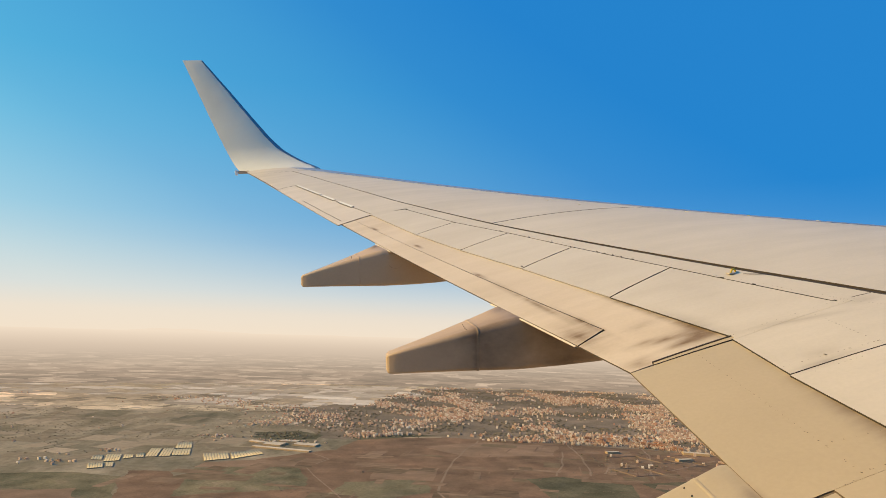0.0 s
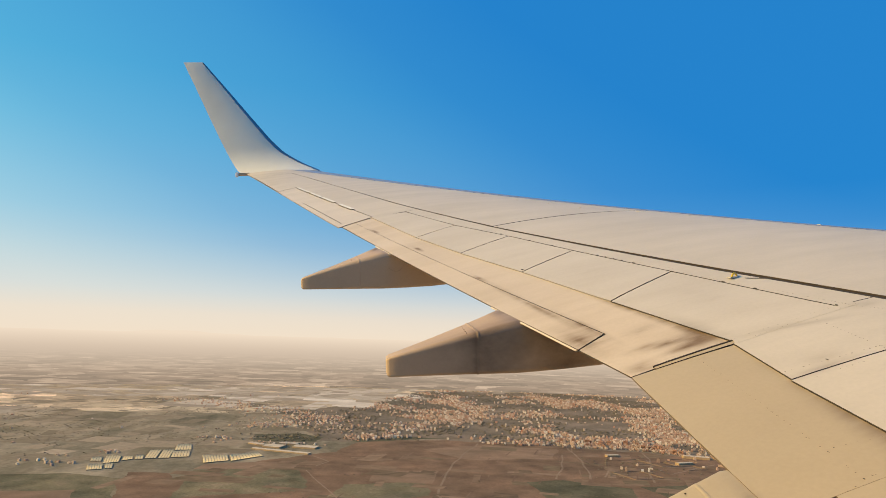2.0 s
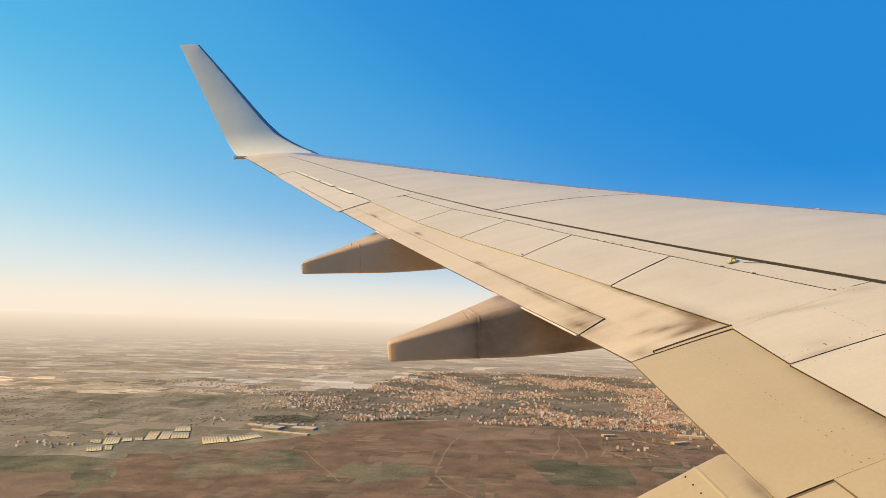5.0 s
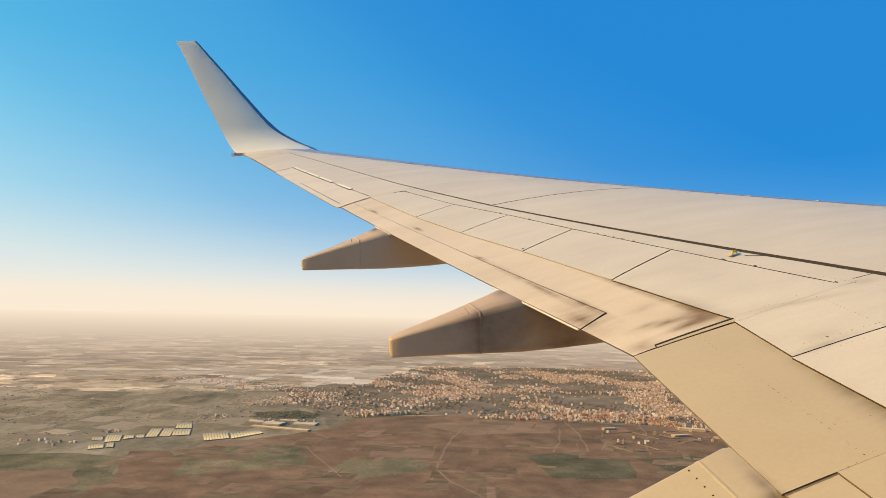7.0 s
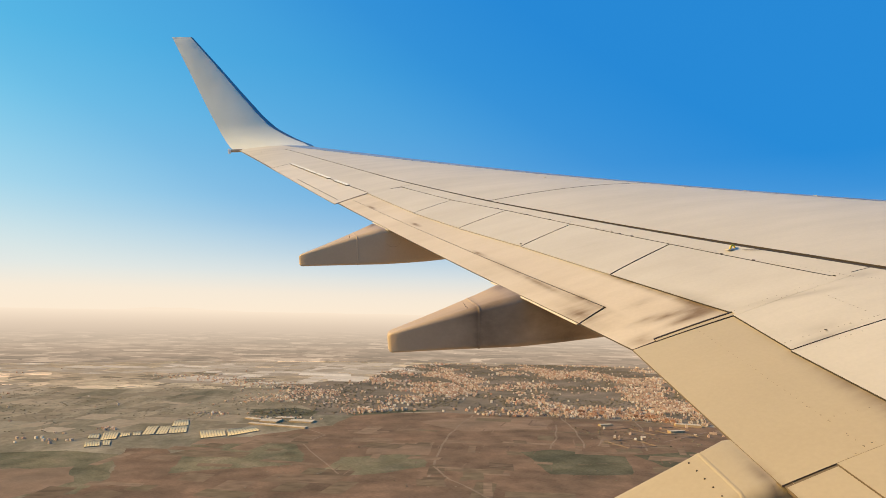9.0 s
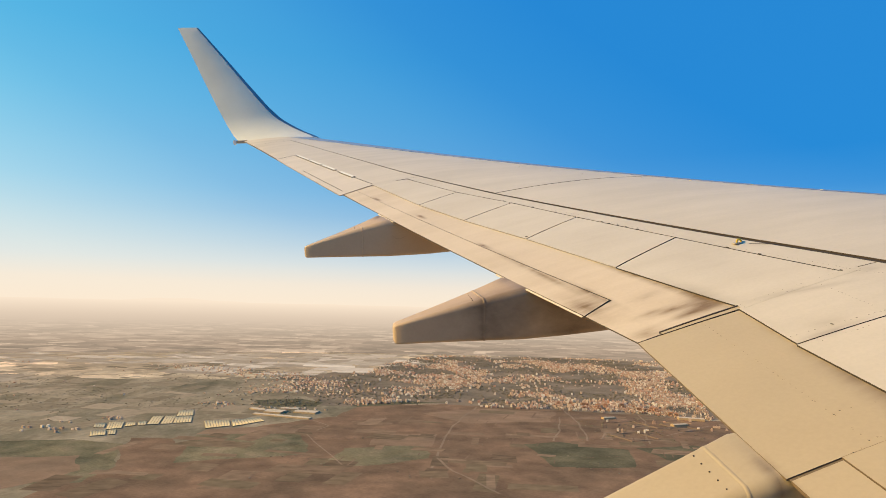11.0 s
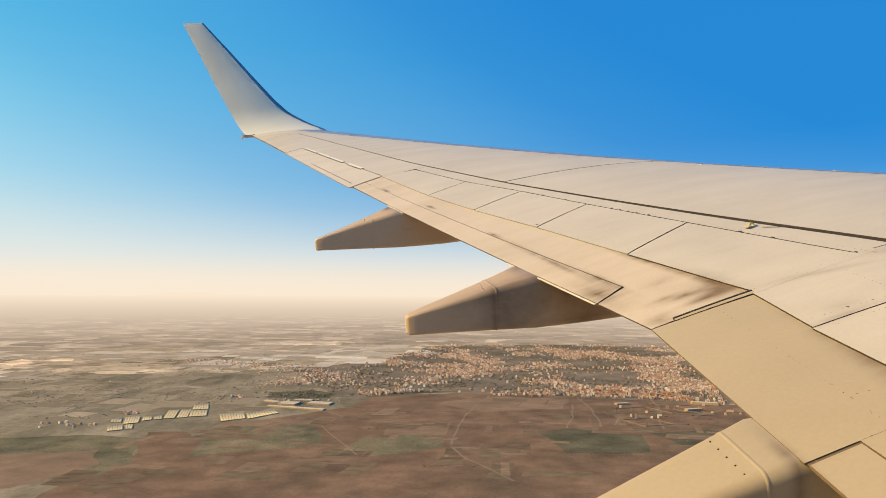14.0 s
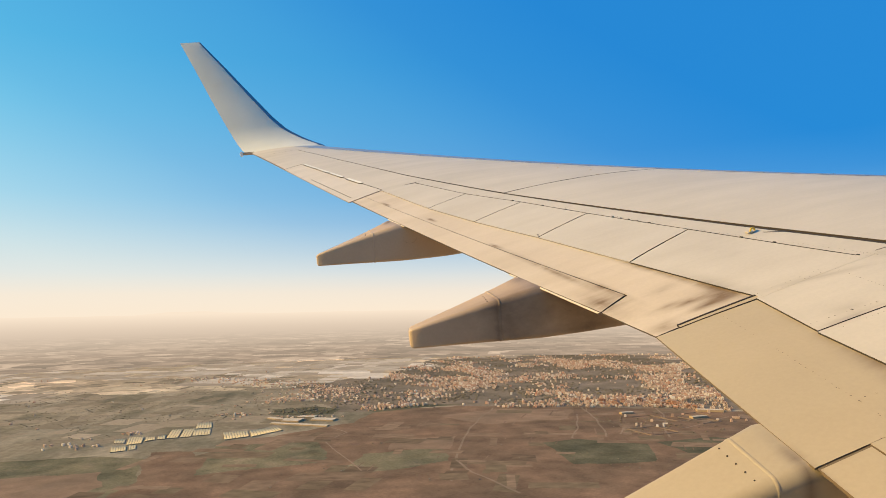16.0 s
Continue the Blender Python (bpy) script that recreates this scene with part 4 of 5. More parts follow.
field([(-760, 1330), (-470, 1390), (-430, 1270), (-520, 1120), (-800, 1160)], M_TAN, "tan bare field in the scrub", 18, 15)
field([(-1250, 1420), (-980, 1440), (-930, 1230), (-1240, 1180)], M_TAN, "tan bare field in the scrub", 18, 16)
field([(-960, 3900), (-830, 3860), (-800, 4010), (-930, 4060)], M_PALE, "pale field with white sheeting", 8, 21)
field([(-640, 3760), (-450, 3820), (-440, 4120), (-660, 4070)], M_PALE, "wide pale dry field", 20, 22)


def track(pts, width, label, mat=M_TRACK):
    LAYER[0] += 0.01
    bm = bmesh.new()
    rows = []
    P = [Vector((x, y, LAYER[0])) for x, y in pts]
    fine_pts = []
    for a, b in zip(P, P[1:]):
        fine_pts += [a.lerp(b, k / 8) for k in range(8)]
    fine_pts.append(P[-1])
    for i, p in enumerate(fine_pts):
        d = fine_pts[min(i + 1, len(fine_pts) - 1)] - fine_pts[max(i - 1, 0)]
        side = Vector((-d.y, d.x, 0)).normalized() * width * (0.36 + 0.12 * noise.noise(p * 0.03))
        sway = Vector((noise.noise(p * 0.01), 0, 0)) * width
        rows.append([p - side + sway, p + side + sway])
    grid_faces(bm, rows, flip=True)
    me = bpy.data.meshes.new("dirt_road")
    bm.to_mesh(me)
    bm.free()
    me.materials.append(mat)
    return tagged(new("dirt_road", me), label, "road", kind="structure")


track([(162, 1180), (192, 1342), (240, 1540), (292, 1723), (360, 1900), (408, 2017)], 7, "pale dirt road through the fields")
track([(192, 1342), (211, 1230), (260, 1080)], 7, "pale dirt track")
track([(560, 1500), (600, 1640), (640, 1830), (655, 1950)], 7, "pale dirt track")
track([(480, 1500), (540, 1640), (600, 1830)], 6, "pale dirt track")
track([(598, 1521), (645, 1605), (741, 1594)], 6, "pale dirt track")
track([(690, 1460), (741, 1594), (820, 1760), (850, 1880)], 7, "pale concrete lane")
track([(-68, 1590), (-30, 1450), (10, 1290)], 5, "pale dirt track")
track([(-60, 1780), (-20, 1700), (-45, 1640)], 6, "pale dirt track")
track([(-560, 1830), (-420, 1960), (-300, 2040), (-160, 2130)], 6, "pale dirt track")
track([(780, 1560), (960, 1690)], 7, "pale concrete lane")

# plough marks, field edges and building plots scraped in the soil
verts, faces = [], []
mark_rng = random.Random(23)
TOWN_EDGE = [(-400, 1600), (-200, 1700), (-20, 1830), (60, 2000), (349, 2040), (499, 1950), (664, 1930), (886, 1850), (1010, 1740), (1500, 1600)]
for _ in range(240):
    x, y = mark_rng.uniform(-60, 1050), mark_rng.uniform(1250, 2010)
    if y > along(TOWN_EDGE, x) or noise.noise(Vector((x / 190, y / 150, 31))) < -0.16:
        continue
    built = x > 380 and y > 1480
    a = radians(mark_rng.choice((72, 70, 66, -14, -14, -12)) + mark_rng.uniform(-3, 3))
    ln, wd = mark_rng.uniform(15, 90 if built else 60), mark_rng.uniform(0.8, 3.6 if built else 2.2)
    c_, s_ = cos(a), sin(a)
    o = len(verts)
    zz = 0.42 + 0.0005 * len(faces)
    verts += [(x + px * c_ - py * s_, y + px * s_ + py * c_, zz) for px, py in ((-ln / 2, -wd / 2), (ln / 2, -wd / 2), (ln / 2, wd / 2), (-ln / 2, wd / 2))]
    faces.append((o, o + 1, o + 2, o + 3))
me = bpy.data.meshes.new("plough_marks")
me.from_pydata(verts, [], faces)
me.materials.append(M_SCRAPED)
tagged(new("plough_marks", me), "faint plough marks and field edges in the soil", "soil marks", kind="stuff")


def scattered_plots(name, cnt, seed, xr, yr, wr, dr, z0, keep, mat, label):
    """Many plots lying on the plain, as one sheet of patches."""
    rr = random.Random(seed)
    verts, faces = [], []
    while len(faces) < cnt:
        x, y = rr.uniform(*xr), rr.uniform(*yr)
        w, d, turn = rr.uniform(*wr), rr.uniform(*dr), radians(rr.choice((-20, -14, -10, 70, 76)) + rr.uniform(-5, 5))
        if not keep(x, y):
            continue
        skew, c_, s_ = rr.uniform(-0.25, 0.25) * d, cos(turn), sin(turn)
        o, zz = len(verts), z0 + 0.0003 * len(faces)
        for px, py in ((-w / 2, -d / 2), (w / 2, -d / 2), (w / 2 + skew, d / 2), (-w / 2 + skew, d / 2)):
            verts.append((x + px * c_ - py * s_, y + px * s_ + py * c_, zz))
        faces.append((o, o + 1, o + 2, o + 3))
    me = bpy.data.meshes.new(name)
    me.from_pydata(verts, [], faces)
    me.materials.append(mat)
    return tagged(new(name, me), label, "plots", kind="stuff")


def in_town(x, y):
    return (-200 + (y - 2500) * 0.5 if y > 2500 else -60) < x < 1250 + (y - 2000) * 0.3 and 1900 < y < 4150


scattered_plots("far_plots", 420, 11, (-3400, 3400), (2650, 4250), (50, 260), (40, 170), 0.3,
                lambda x, y: not in_town(x, y) and math.hypot(x, y) < 4320 and noise.noise(Vector((x / 700, y / 500, 8.0))) > (0.05 if y < 3400 else -0.25), M_PLOTS, "pale sheeted plots on the far plain, lightened for haze")
scattered_plots("orchard_plots", 260, 12, (-2300, 60), (1640, 3450), (25, 130), (25, 110), 0.27,
                lambda x, y: not in_town(x, y) and y > 1640 + 0.35 * max(x + 500, 0) and x < -60 + (y - 2000) * -0.1, M_ORCHARD, "small orchards and dry plots in the scrub")

M_STRIPS = islands("field_strips", [(0.0, (0.165, 0.112, 0.073)), (0.25, (0.195, 0.145, 0.09)), (0.5, (0.225, 0.15, 0.098)), (0.8, (0.25, 0.168, 0.11)), (1.0, (0.285, 0.195, 0.13))], 0.3, 0.03)
scattered_plots("field_strips", 110, 13, (-520, 1150), (1050, 1980), (30, 130), (12, 60), 0.24,
                lambda x, y: y < along(TOWN_EDGE, x) - 40 and (x > -300 or y < 1500), M_STRIPS, "small brown and dull green strips of field")

# ---------------------------------------------------------------- greenhouses
M_FILM = soil("greenhouse_film", [(0.3, (0.60, 0.47, 0.28)), (0.7, (0.70, 0.56, 0.345))], 0.3, 0.95, 0.05)
M_FILM_DARK = soil("greenhouse_gutter", [(0.3, (0.25, 0.19, 0.13)), (0.7, (0.31, 0.24, 0.165))], 0.3)


def greenhouse(quad, spans, label):
    """A block of round-backed film tunnels side by side. quad: near left, near right, far right, far left on the ground."""
    a, b, c, d = [Vector((x, y, 0)) for x, y in quad]
    root = tagged(new("greenhouse"), label, "greenhouse", "greenhouses on the plain")
    root.matrix_world = Matrix.Translation(a)
    bm = bmesh.new()
    lo = [bm.verts.new(p - a) for p in (a, b, c, d)]
    hi = [bm.verts.new(p - a + Vector((0, 0, 1.6))) for p in (a, b, c, d)]
    bm.faces.new(hi)
    for k in range(4):
        bm.faces.new((lo[k], lo[(k + 1) % 4], hi[(k + 1) % 4], hi[k]))
    part("base", bm, M_FILM_DARK, root)
    for i in range(spans):
        t0, t1 = (i + 0.07) / spans, (i + 0.93) / spans
        n0, n1, f0, f1 = a.lerp(b, t0), a.lerp(b, t1), d.lerp(c, t0), d.lerp(c, t1)
        bm = bmesh.new()
        rows = []
        for k in range(7):
            u = k / 6
            z = Vector((0, 0, 1.6 + 0.5 * sin(pi * u)))
            rows.append([n0.lerp(n1, u) - a + z, n0.lerp(n1, u).lerp(f0.lerp(f1, u), 0.48) - a + z, f0.lerp(f1, u) - a + z])
        vs = grid_faces(bm, rows, flip=True)
        bm.faces.new([r[0] for r in vs])
        bm.faces.new([r[-1] for r in reversed(vs)])
        part("tunnel", bm, M_FILM, root)
    return root


greenhouse([(-302, 1665), (-251, 1698), (-266, 1777), (-324, 1765)], 9, "block of pale plastic film greenhouse tunnels")
greenhouse([(-245, 1691), (-180, 1767), (-197, 1817), (-261, 1778)], 10, "block of pale plastic film greenhouse tunnels")
greenhouse([(-390, 1736), (-351, 1747), (-366, 1838), (-406, 1828)], 6, "long block of pale film greenhouse tunnels")
greenhouse([(-406, 1842), (-367, 1850), (-385, 1943), (-420, 1929)], 6, "long block of pale film greenhouse tunnels")
greenhouse([(-445, 1717), (-420, 1722), (-437, 1842), (-463, 1840)], 4, "long block of pale film greenhouse tunnels")
greenhouse([(-416, 1723), (-392, 1728), (-408, 1845), (-433, 1842)], 4, "long block of pale film greenhouse tunnels")
greenhouse([(-463, 1708), (-446, 1709), (-457, 1764), (-474, 1754)], 3, "small block of pale film greenhouse tunnels")
greenhouse([(-486, 1691), (-468, 1708), (-478, 1746), (-498, 1745)], 4, "small block of pale film greenhouse tunnels")
greenhouse([(-515, 1653), (-487, 1669), (-505, 1752), (-539, 1750)], 6, "block of pale plastic film greenhouse tunnels")
greenhouse([(-551, 1680), (-526, 1674), (-541, 1734), (-563, 1724)], 4, "small block of pale film greenhouse tunnels")
greenhouse([(-522, 1572), (-495, 1586), (-510, 1639), (-540, 1630)], 6, "small block of pale film greenhouse tunnels")
greenhouse([(-491, 1592), (-477, 1593), (-491, 1647), (-507, 1646)], 3, "small block of pale film greenhouse tunnels")

M_SHED = soil("shed_roof", [(0.3, (0.56, 0.45, 0.33)), (0.7, (0.66, 0.55, 0.42))], 0.3, 0.95)
M_SHEDWALL = soil("shed_wall", [(0.3, (0.42, 0.29, 0.17)), (0.7, (0.50, 0.35, 0.21))], 0.3)


def shed(quad, h, label):
    """A long low shed with a shallow gable roof."""
    a, b, c, d = [Vector((x, y, 0)) for x, y in quad]
    root = tagged(new("farm_shed"), label, "shed", "sheds at the edge of the town")
    root.matrix_world = Matrix.Translation(a)
    bm = bmesh.new()
    lo = [bm.verts.new(p - a) for p in (a, b, c, d)]
    hi = [bm.verts.new(p - a + Vector((0, 0, h))) for p in (a, b, c, d)]
    for k in range(4):
        bm.faces.new((lo[k], lo[(k + 1) % 4], hi[(k + 1) % 4], hi[k]))
    m0, m1 = (a + d) / 2, (b + c) / 2
    up, eave = Vector((0, 0, h * 1.15)), Vector((0, 0, h))
    for p, q, s in ((hi[0], hi[3], m0), (hi[1], hi[2], m1)):
        bm.faces.new((p, q, bm.verts.new(s - a + up)))
    part("wall", bm, M_SHEDWALL, root)
    bm = bmesh.new()
    lift = Vector((0, 0, 0.06))
    grid_faces(bm, [[eave + lift, b - a + eave + lift], [m0 - a + up + lift, m1 - a + up + lift], [d - a + eave + lift, c - a + eave + lift]], smooth=False)
    part("roof", bm, M_SHED, root)
    return root


shed([(-223, 1875), (-73, 1795), (-66, 1812), (-218, 1893)], 3, "long pale low farm shed")
shed([(-243, 1970), (-170, 1908), (-160, 1926), (-236, 1990)], 3, "long pale low farm shed")
shed([(-199, 1908), (-152, 1888), (-136, 1930), (-184, 1948)], 4, "wide pale warehouse by the fields")
shed([(-120, 1905), (-60, 1880), (-48, 1915), (-110, 1940)], 4, "wide pale warehouse by the fields")
shed([(-215, 1935), (-198, 1930), (-194, 1950), (-212, 1955)], 4, "small white farm shed")
shed([(-160, 1960), (-110, 1950), (-104, 1975), (-154, 1985)], 4, "pale farm shed beside the orchard")


def yard(x, y, w, d, turn, open_side):
    """A plot closed by low plastered walls, one side left open."""
    root = tagged(new("walled_yard"), "low pale plastered walls round a bare plot", "yard", "walled yards before the town")
    root.matrix_world = pose(x, y, 0, 0, 0, turn)
    for k, (x0, x1, y0, y1) in enumerate(((-w / 2, w / 2, -d / 2, -d / 2 + 1.2), (w / 2 - 1.2, w / 2, -d / 2 + 1.2, d / 2 - 1.2), (-w / 2, w / 2, d / 2 - 1.2, d / 2), (-w / 2, -w / 2 + 1.2, -d / 2 + 1.2, d / 2 - 1.2))):
        if k == open_side:
            continue
        bm = bmesh.new()
        box(bm, x0, x1, y0, y1, -0.3, 1.3)
        part("wall", bm, M_TRACK, root)


for q in ((690, 1545, 80, 90, 14, 4), (820, 1690, 50, 60, 16, 2), (760, 1720, 60, 70, 14, 3), (900, 1740, 50, 60, 14, 0), (870, 1640, 60, 50, 16, 3)):
    yard(*q)
shed([(716, 1795), (752, 1800), (750, 1815), (714, 1810)], 5, "long pale warehouse beside walled plots")
shed([(860, 1680), (905, 1690), (902, 1705), (857, 1695)], 5, "long pale warehouse beside walled plots")
shed([(930, 1790), (990, 1760), (996, 1780), (936, 1812)], 6, "long pale warehouse at the town's edge")

# ---------------------------------------------------------------- town
m, n, l, b = material("town_plaster", 0.9)
geo = n.new("ShaderNodeNewGeometry")
oi = n.new("ShaderNodeObjectInfo")
addr = n.new("ShaderNodeMath")
addr.operation = "ADD"
l.new(geo.outputs["Random Per Island"], addr.inputs[0])
l.new(oi.outputs["Random"], addr.inputs[1])
frac = n.new("ShaderNodeMath")
frac.operation = "FRACT"
l.new(addr.outputs[0], frac.inputs[0])
r = ramp(n, [(0.0, (0.58, 0.28, 0.175)), (0.15, (0.66, 0.42, 0.30)), (0.3, (0.44, 0.29, 0.205)), (0.45, (0.74, 0.53, 0.38)), (0.62, (0.56, 0.375, 0.265)), (0.8, (0.82, 0.65, 0.49)), (1.0, (0.88, 0.77, 0.63))])
l.new(frac.outputs[0], r.inputs[0])
gr = grain(n, l, 0.35, 4)
r2 = ramp(n, [(0.3, (0.8, 0.8, 0.8)), (0.7, (1.12, 1.12, 1.12))])
l.new(gr, r2.inputs[0])
l.new(mixed(n, l, 1.0, r.outputs[0], r2.outputs[0], "MULTIPLY"), b.inputs["Base Color"])
M_TOWN = m
M_BLOCK = soil("orange_plaster", [(0.3, (0.48, 0.23, 0.135)), (0.7, (0.58, 0.32, 0.20))], 0.4, 0.9, 0.06)
M_ROOF = soil("flat_roof", [(0.3, (0.34, 0.25, 0.18)), (0.7, (0.50, 0.39, 0.30))], 0.4, 0.9, 0.15)
M_OPENING, _n, _l, _b = material("dark_window", 0.9)
_b.inputs["Base Color"].default_value = (0.05, 0.045, 0.04, 1)
NEAR = [(-170, 2500), (-60, 2200), (44, 2035), (181, 2118), (349, 2075), (499, 1985), (664, 1962), (886, 1880), (982, 1775), (1300, 1700)]


def town_density(x, y):
    """How closely houses stand: crowded quarters with gaps of trees and bare ground between them."""
    near = along(NEAR, max(x, -170)) + 25 * noise.noise(Vector((x / 70, 0, 2)))
    left = -160 + (y - 2500) * 0.42 if y > 2500 else -200
    right = 1030 + (y - 1787) * 0.44
    if y < near or x < left + 90 * noise.noise(Vector((y / 150, 4, 0))) or x > right:
        return 0.0
    quarter = noise.noise(Vector((x / 210, y / 300, 1.3))) + 0.55 * noise.noise(Vector((x / 75, y / 120, 5.1)))
    d = (0.30 if y - near < 650 else 0.12) + 1.45 * quarter
    if y - near < 150 and x > 330:
        d += 0.25
    if y > 3500:
        d -= 0.08
    return min(max(d, 0.015), 0.95)


rng = random.Random(4)
spots = []
STREET = radians(18)
for iy in range(0, 190):
    for ix in range(-80, 200):
        u, v = ix * 9.3 + rng.uniform(-2, 2), iy * 13.2 + rng.uniform(-2, 2)
        if ix % 8 == 0 or iy % 6 == 0:
            continue
        x = 300 + u * cos(STREET) - v * 0.06 + 16 * noise.noise(Vector((u / 200, v / 200, 7)))
        y = 1720 + v + u * sin(STREET) * 0.2 + 18 * noise.noise(Vector((u / 160, v / 160, 9)))
        if 1700 < y < 4180 and rng.random() < town_density(x, y):
            spots.append((x, y))
# hamlets strung along the plain, scattered farms, low suburb
for a, b, cnt, spread in (((-763, 3328), (-478, 3115), 90, 55), ((-478, 3115), (-166, 2778), 150, 70), ((-300, 2330), (-110, 2400), 40, 45), ((-380, 2108), (-300, 2035), 22, 22), ((-240, 2000), (-60, 1960), 22, 25),
                          ((-560, 1830), (-540, 1800), 12, 14), ((-690, 1660), (-600, 1660), 14, 14), ((-240, 2402), (-120, 2600), 70, 60), ((-166, 2778), (40, 2330), 170, 75)):
    for _ in range(cnt):
        t = rng.random()
        spots.append((a[0] + (b[0] - a[0]) * t + rng.gauss(0, spread), a[1] + (b[1] - a[1]) * t + rng.gauss(0, spread)))
for _ in range(60):
    spots.append((rng.uniform(-1900, -200), rng.uniform(1750, 3700)))
for _ in range(14):
    spots.append((rng.uniform(640, 1000), rng.uniform(1560, 1770)))
spots.sort(key=lambda p: p[1])


def house_meshes(w, d, h, seed, plaster=None):
    """Wall block with parapet, roof deck, stair hut and rows of dark windows of one kind of flat-roofed house."""
    rr = random.Random(seed)
    wall = bmesh.new()
    box(wall, -w / 2, w / 2, -d / 2, d / 2, -0.3, h)
    deck = bmesh.new()
    box(deck, -w / 2 + 0.4, w / 2 - 0.4, -d / 2 + 0.4, d / 2 - 0.4, h - 0.2, h + 0.15)
    hut = bmesh.new()
    hx, hy = rr.uniform(-w / 4, w / 4), rr.uniform(-d / 4, d / 4)
    box(hut, hx - 1.1, hx + 1.1, hy - 1.2, hy + 1.2, h + 0.1, h + 2.3)
    pieces = [("wall", wall, plaster or M_TOWN), ("roof", deck, M_ROOF), ("stair_hut", hut, plaster or M_TOWN)]
    for side in range(2):
        for k in range(max(1, int(h / 3.2))):
            band = bmesh.new()
            z = 1.2 + 3.1 * k
            if side == 0:
                box(band, -w / 2 + 1.2, w / 2 - 1.2, -d / 2 - 0.06, -d / 2 + 0.2, z, z + 1.2)
            else:
                box(band, -w / 2 - 0.06, -w / 2 + 0.2, -d / 2 + 1.5, d / 2 - 1.5, z, z + 1.1)
            pieces.append(("window_row", band, M_OPENING))
    out = []
    for nm, bmm, mat in pieces:
        me = bpy.data.meshes.new(nm)
        bmm.to_mesh(me)
        bmm.free()
        me.materials.append(mat)
        out.append((nm, me))
    return out


KINDS = [house_meshes(*k) for k in ((5, 6, 6.0, 1), (6, 5, 6.2, 2), (5, 6, 3.4, 3), (7, 6, 8.5, 4), (5, 7, 6.0, 5), (6, 6, 6.5, 6), (8, 5, 3.4, 7))]
BLOCKS = [house_meshes(*k, M_BLOCK) for k in ((11, 9, 12, 11), (14, 9, 14, 12), (9, 9, 10.5, 13))]


def house(kind, x, y, turn, name, label, category, group):
    root = tagged(new(name), label, category, group)
    root.matrix_world = pose(x, y, 0, 0, 0, turn)
    for nm, me in kind:
        ob = new(nm, me)
        ob.parent = root
    return root


taken = 0
rest = []
for x, y in spots:
    turn = -26 + rng.choice((0, 90)) + rng.uniform(-7, 7)
    if taken < 280 and -170 < x < 1150 and town_density(x, y) > 0:
        house(rng.choice(KINDS), x, y, turn, "house", "flat-roofed plastered house at the edge of town", "house", "houses at the edge of town")
        taken += 1
    else:
        rest.append((x, y, turn))
for k in range(26):
    x = rng.uniform(620, 960)
    y = along(NEAR, x) + rng.uniform(15, 150)
    house(rng.choice(BLOCKS), x, y, -24 + rng.uniform(-6, 6), "apartment_block", "tall orange plastered apartment block in the town", "apartment block", "apartment blocks of the town")

verts, faces = [], []


def quick_box(x, y, turn, w, d, z0, z1):
    c, s_ = cos(radians(turn)), sin(radians(turn))
    o = len(verts)
    for z in (z0, z1):
        for px, py in ((-w / 2, -d / 2), (w / 2, -d / 2), (w / 2, d / 2), (-w / 2, d / 2)):
            verts.append((x + px * c - py * s_, y + px * s_ + py * c, z))
    faces.extend([tuple(o + i for i in q) for q in ((4, 5, 6, 7), (0, 1, 5, 4), (1, 2, 6, 5), (2, 3, 7, 6), (3, 0, 4, 7))])


for x, y, turn in rest:
    w, d, h = rng.uniform(3.6, 8.0), rng.uniform(4, 7.5), rng.choice((3.0, 3.2, 5.2, 6.0, 6.4, 8.5))
    if rng.random() < 0.06:
        w, h = w * 2.6, 5
    if x < 60:
        w, d, h = rng.uniform(3.5, 6), rng.uniform(3.5, 6.5), rng.choice((2.8, 3.4, 5.5))
    quick_box(x, y, turn, w, d, -0.3, h)
    if rng.random() < 0.4 and x > -200:
        quick_box(x + rng.uniform(-1, 1), y + rng.uniform(-1, 1), turn, 1.9, 2.2, h, h + 2.0)
me = bpy.data.meshes.new("town_houses")
me.from_pydata(verts, [], faces)
me.materials.append(M_TOWN)
tagged(new("town_houses", me), "crowded flat-roofed plastered houses of a town", "houses", kind="stuff")

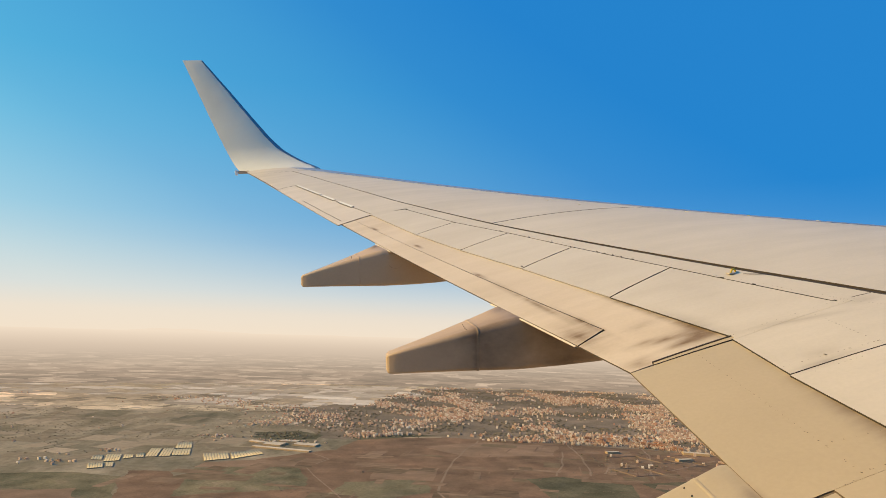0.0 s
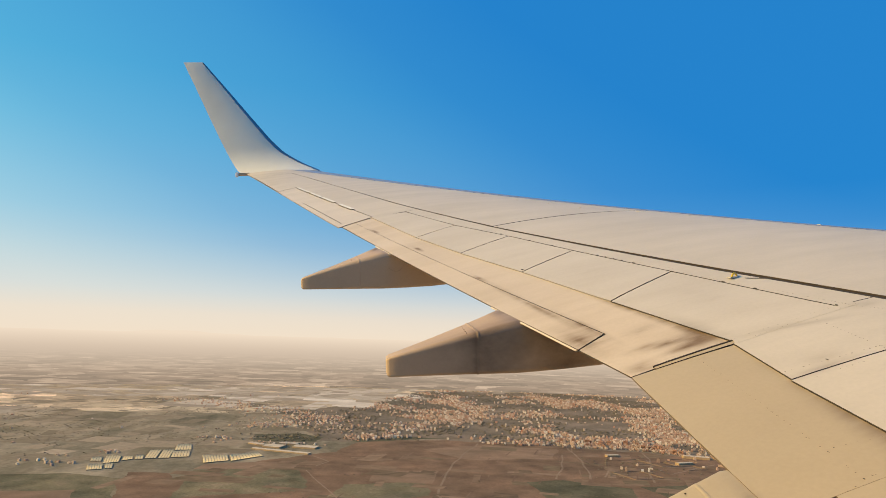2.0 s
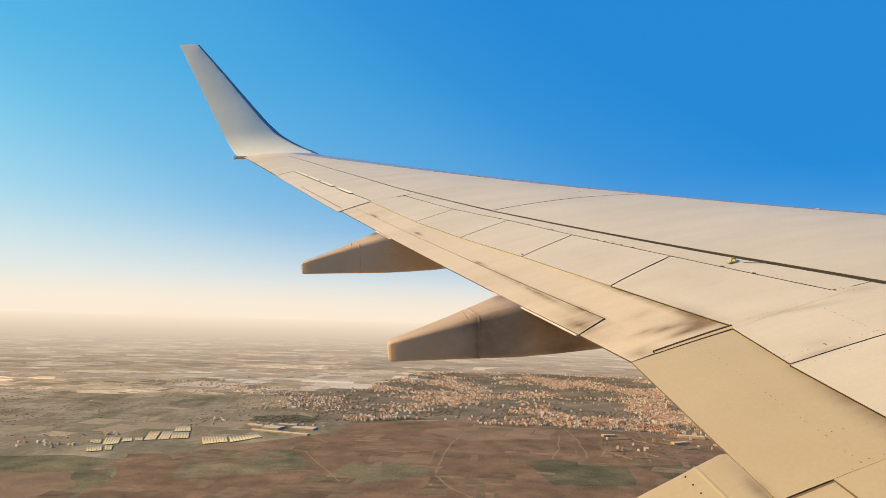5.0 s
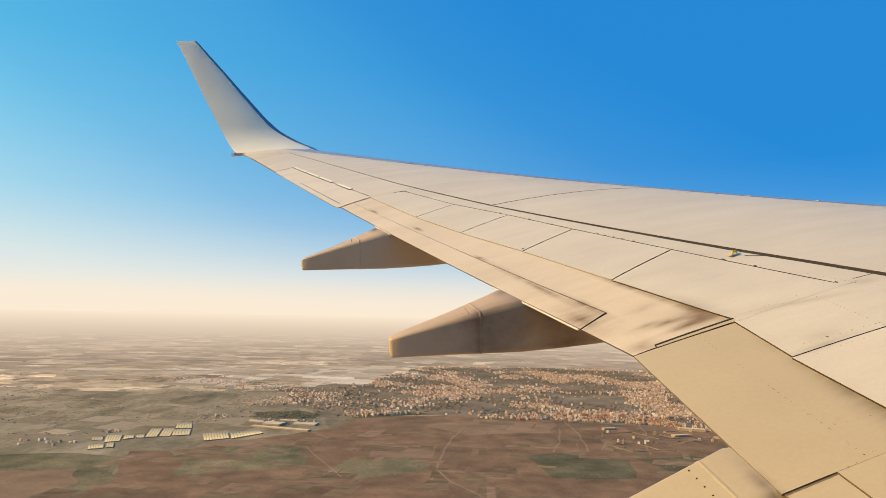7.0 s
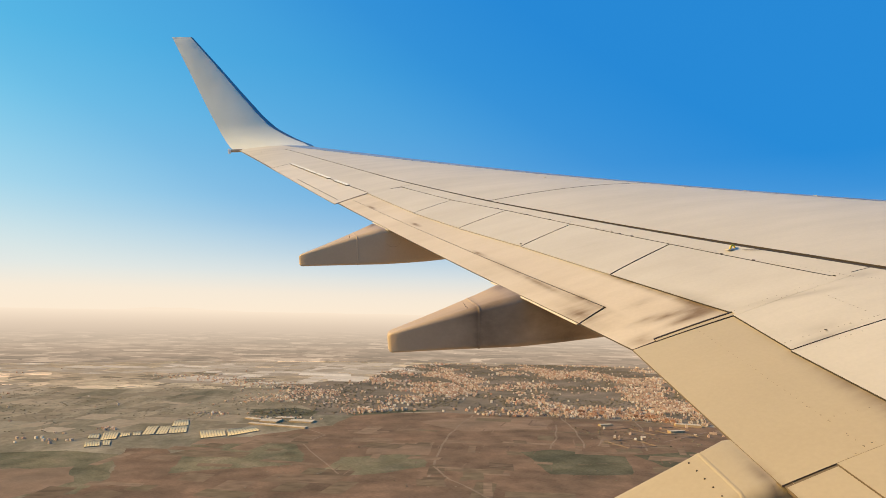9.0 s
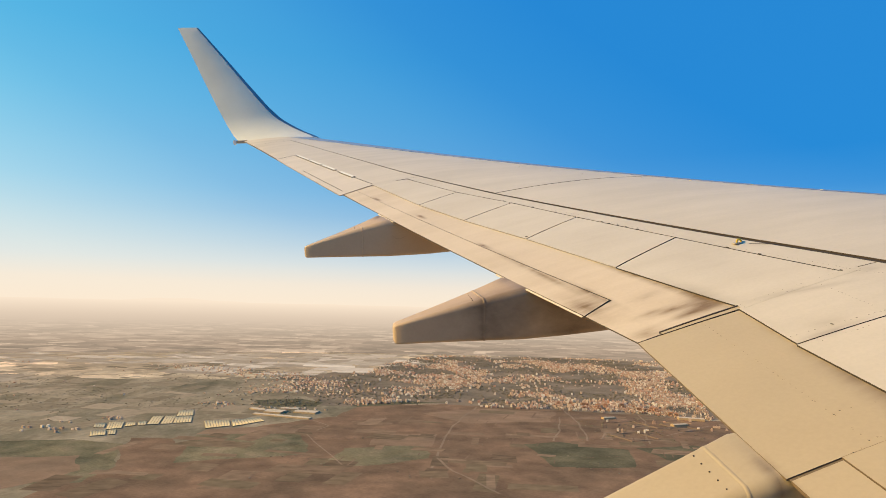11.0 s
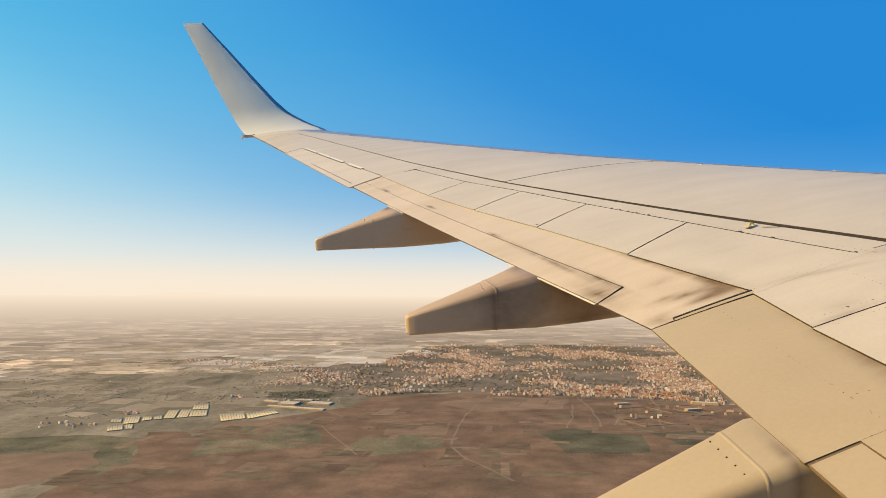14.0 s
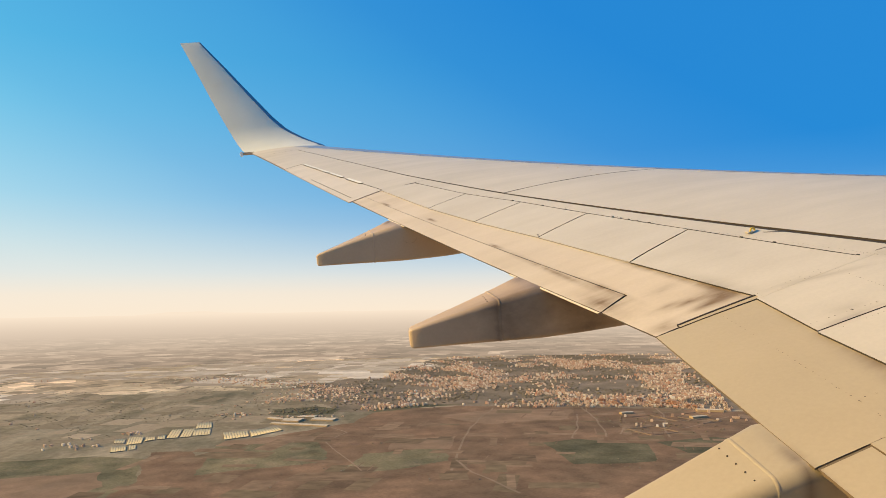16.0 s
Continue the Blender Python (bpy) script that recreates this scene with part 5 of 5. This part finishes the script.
# ---------------------------------------------------------------- trees, as dark uneven clumps
M_LEAF = islands("tree_leaves", [(0.0, (0.165, 0.136, 0.09)), (0.5, (0.215, 0.175, 0.12)), (1.0, (0.275, 0.222, 0.155))], 0.25, 0.4, 0.95)
ICO = bmesh.new()
bmesh.ops.create_icosphere(ICO, subdivisions=1, radius=1.0)
ico_v = [v.co.copy() for v in ICO.verts]
ico_f = [tuple(v.index for v in f.verts) for f in ICO.faces]
ICO.free()
verts, faces = [], []


def clump(x, y, r, flat=0.5):
    o = len(verts)
    for v in ico_v:
        k = rng.uniform(0.65, 1.2)
        verts.append((x + v.x * r * k, y + v.y * r * k, max(-0.3, r * flat + v.z * r * flat * 1.2 * k)))
    faces.extend([tuple(o + i for i in f) for f in ico_f])


def grove(x0, x1, y0, y1, cnt, cut, size, ok=None):
    made = 0
    tries = 0
    while made < cnt and tries < cnt * 8:
        tries += 1
        x, y = rng.uniform(x0, x1), rng.uniform(y0, y1)
        if noise.noise(Vector((x / 170, y / 220, 12))) + 0.5 * noise.noise(Vector((x / 50, y / 60, 3))) < cut:
            continue
        if (ok and not ok(x, y)) or (-580 < x < -160 and 1560 < y < 1960):
            continue
        clump(x, y, rng.uniform(0.5, 1.3) * size, 0.32)
        made += 1


grove(-2000, -100, 1580, 2900, 1800, 0.05, 2.4, lambda x, y: y > 1700 + 0.5 * max(x + 450, 0))
grove(-150, 1700, 1900, 4150, 4200, -0.05, 4.4, lambda x, y: 0 < town_density(x, y) < 0.45)
grove(620, 1100, 1500, 1800, 130, 0.0, 3.0)
grove(-180, 700, 1150, 1560, 120, 0.15, 1.8)
for cx, cy, sx, sy, cnt in ((-150, 2100, 60, 40, 90), (120, 2090, 60, 14, 60), (900, 1900, 30, 26, 50), (640, 2400, 60, 60, 90), (330, 2250, 60, 40, 60)):
    for _ in range(cnt):
        clump(cx + rng.gauss(0, sx), cy + rng.gauss(0, sy), rng.uniform(2.0, 4.5), 0.5)
me = bpy.data.meshes.new("trees")
me.from_pydata(verts, [], faces)
me.materials.append(M_LEAF)
tagged(new("trees", me), "dusty dark trees and orchards in clumps", "trees", kind="stuff")
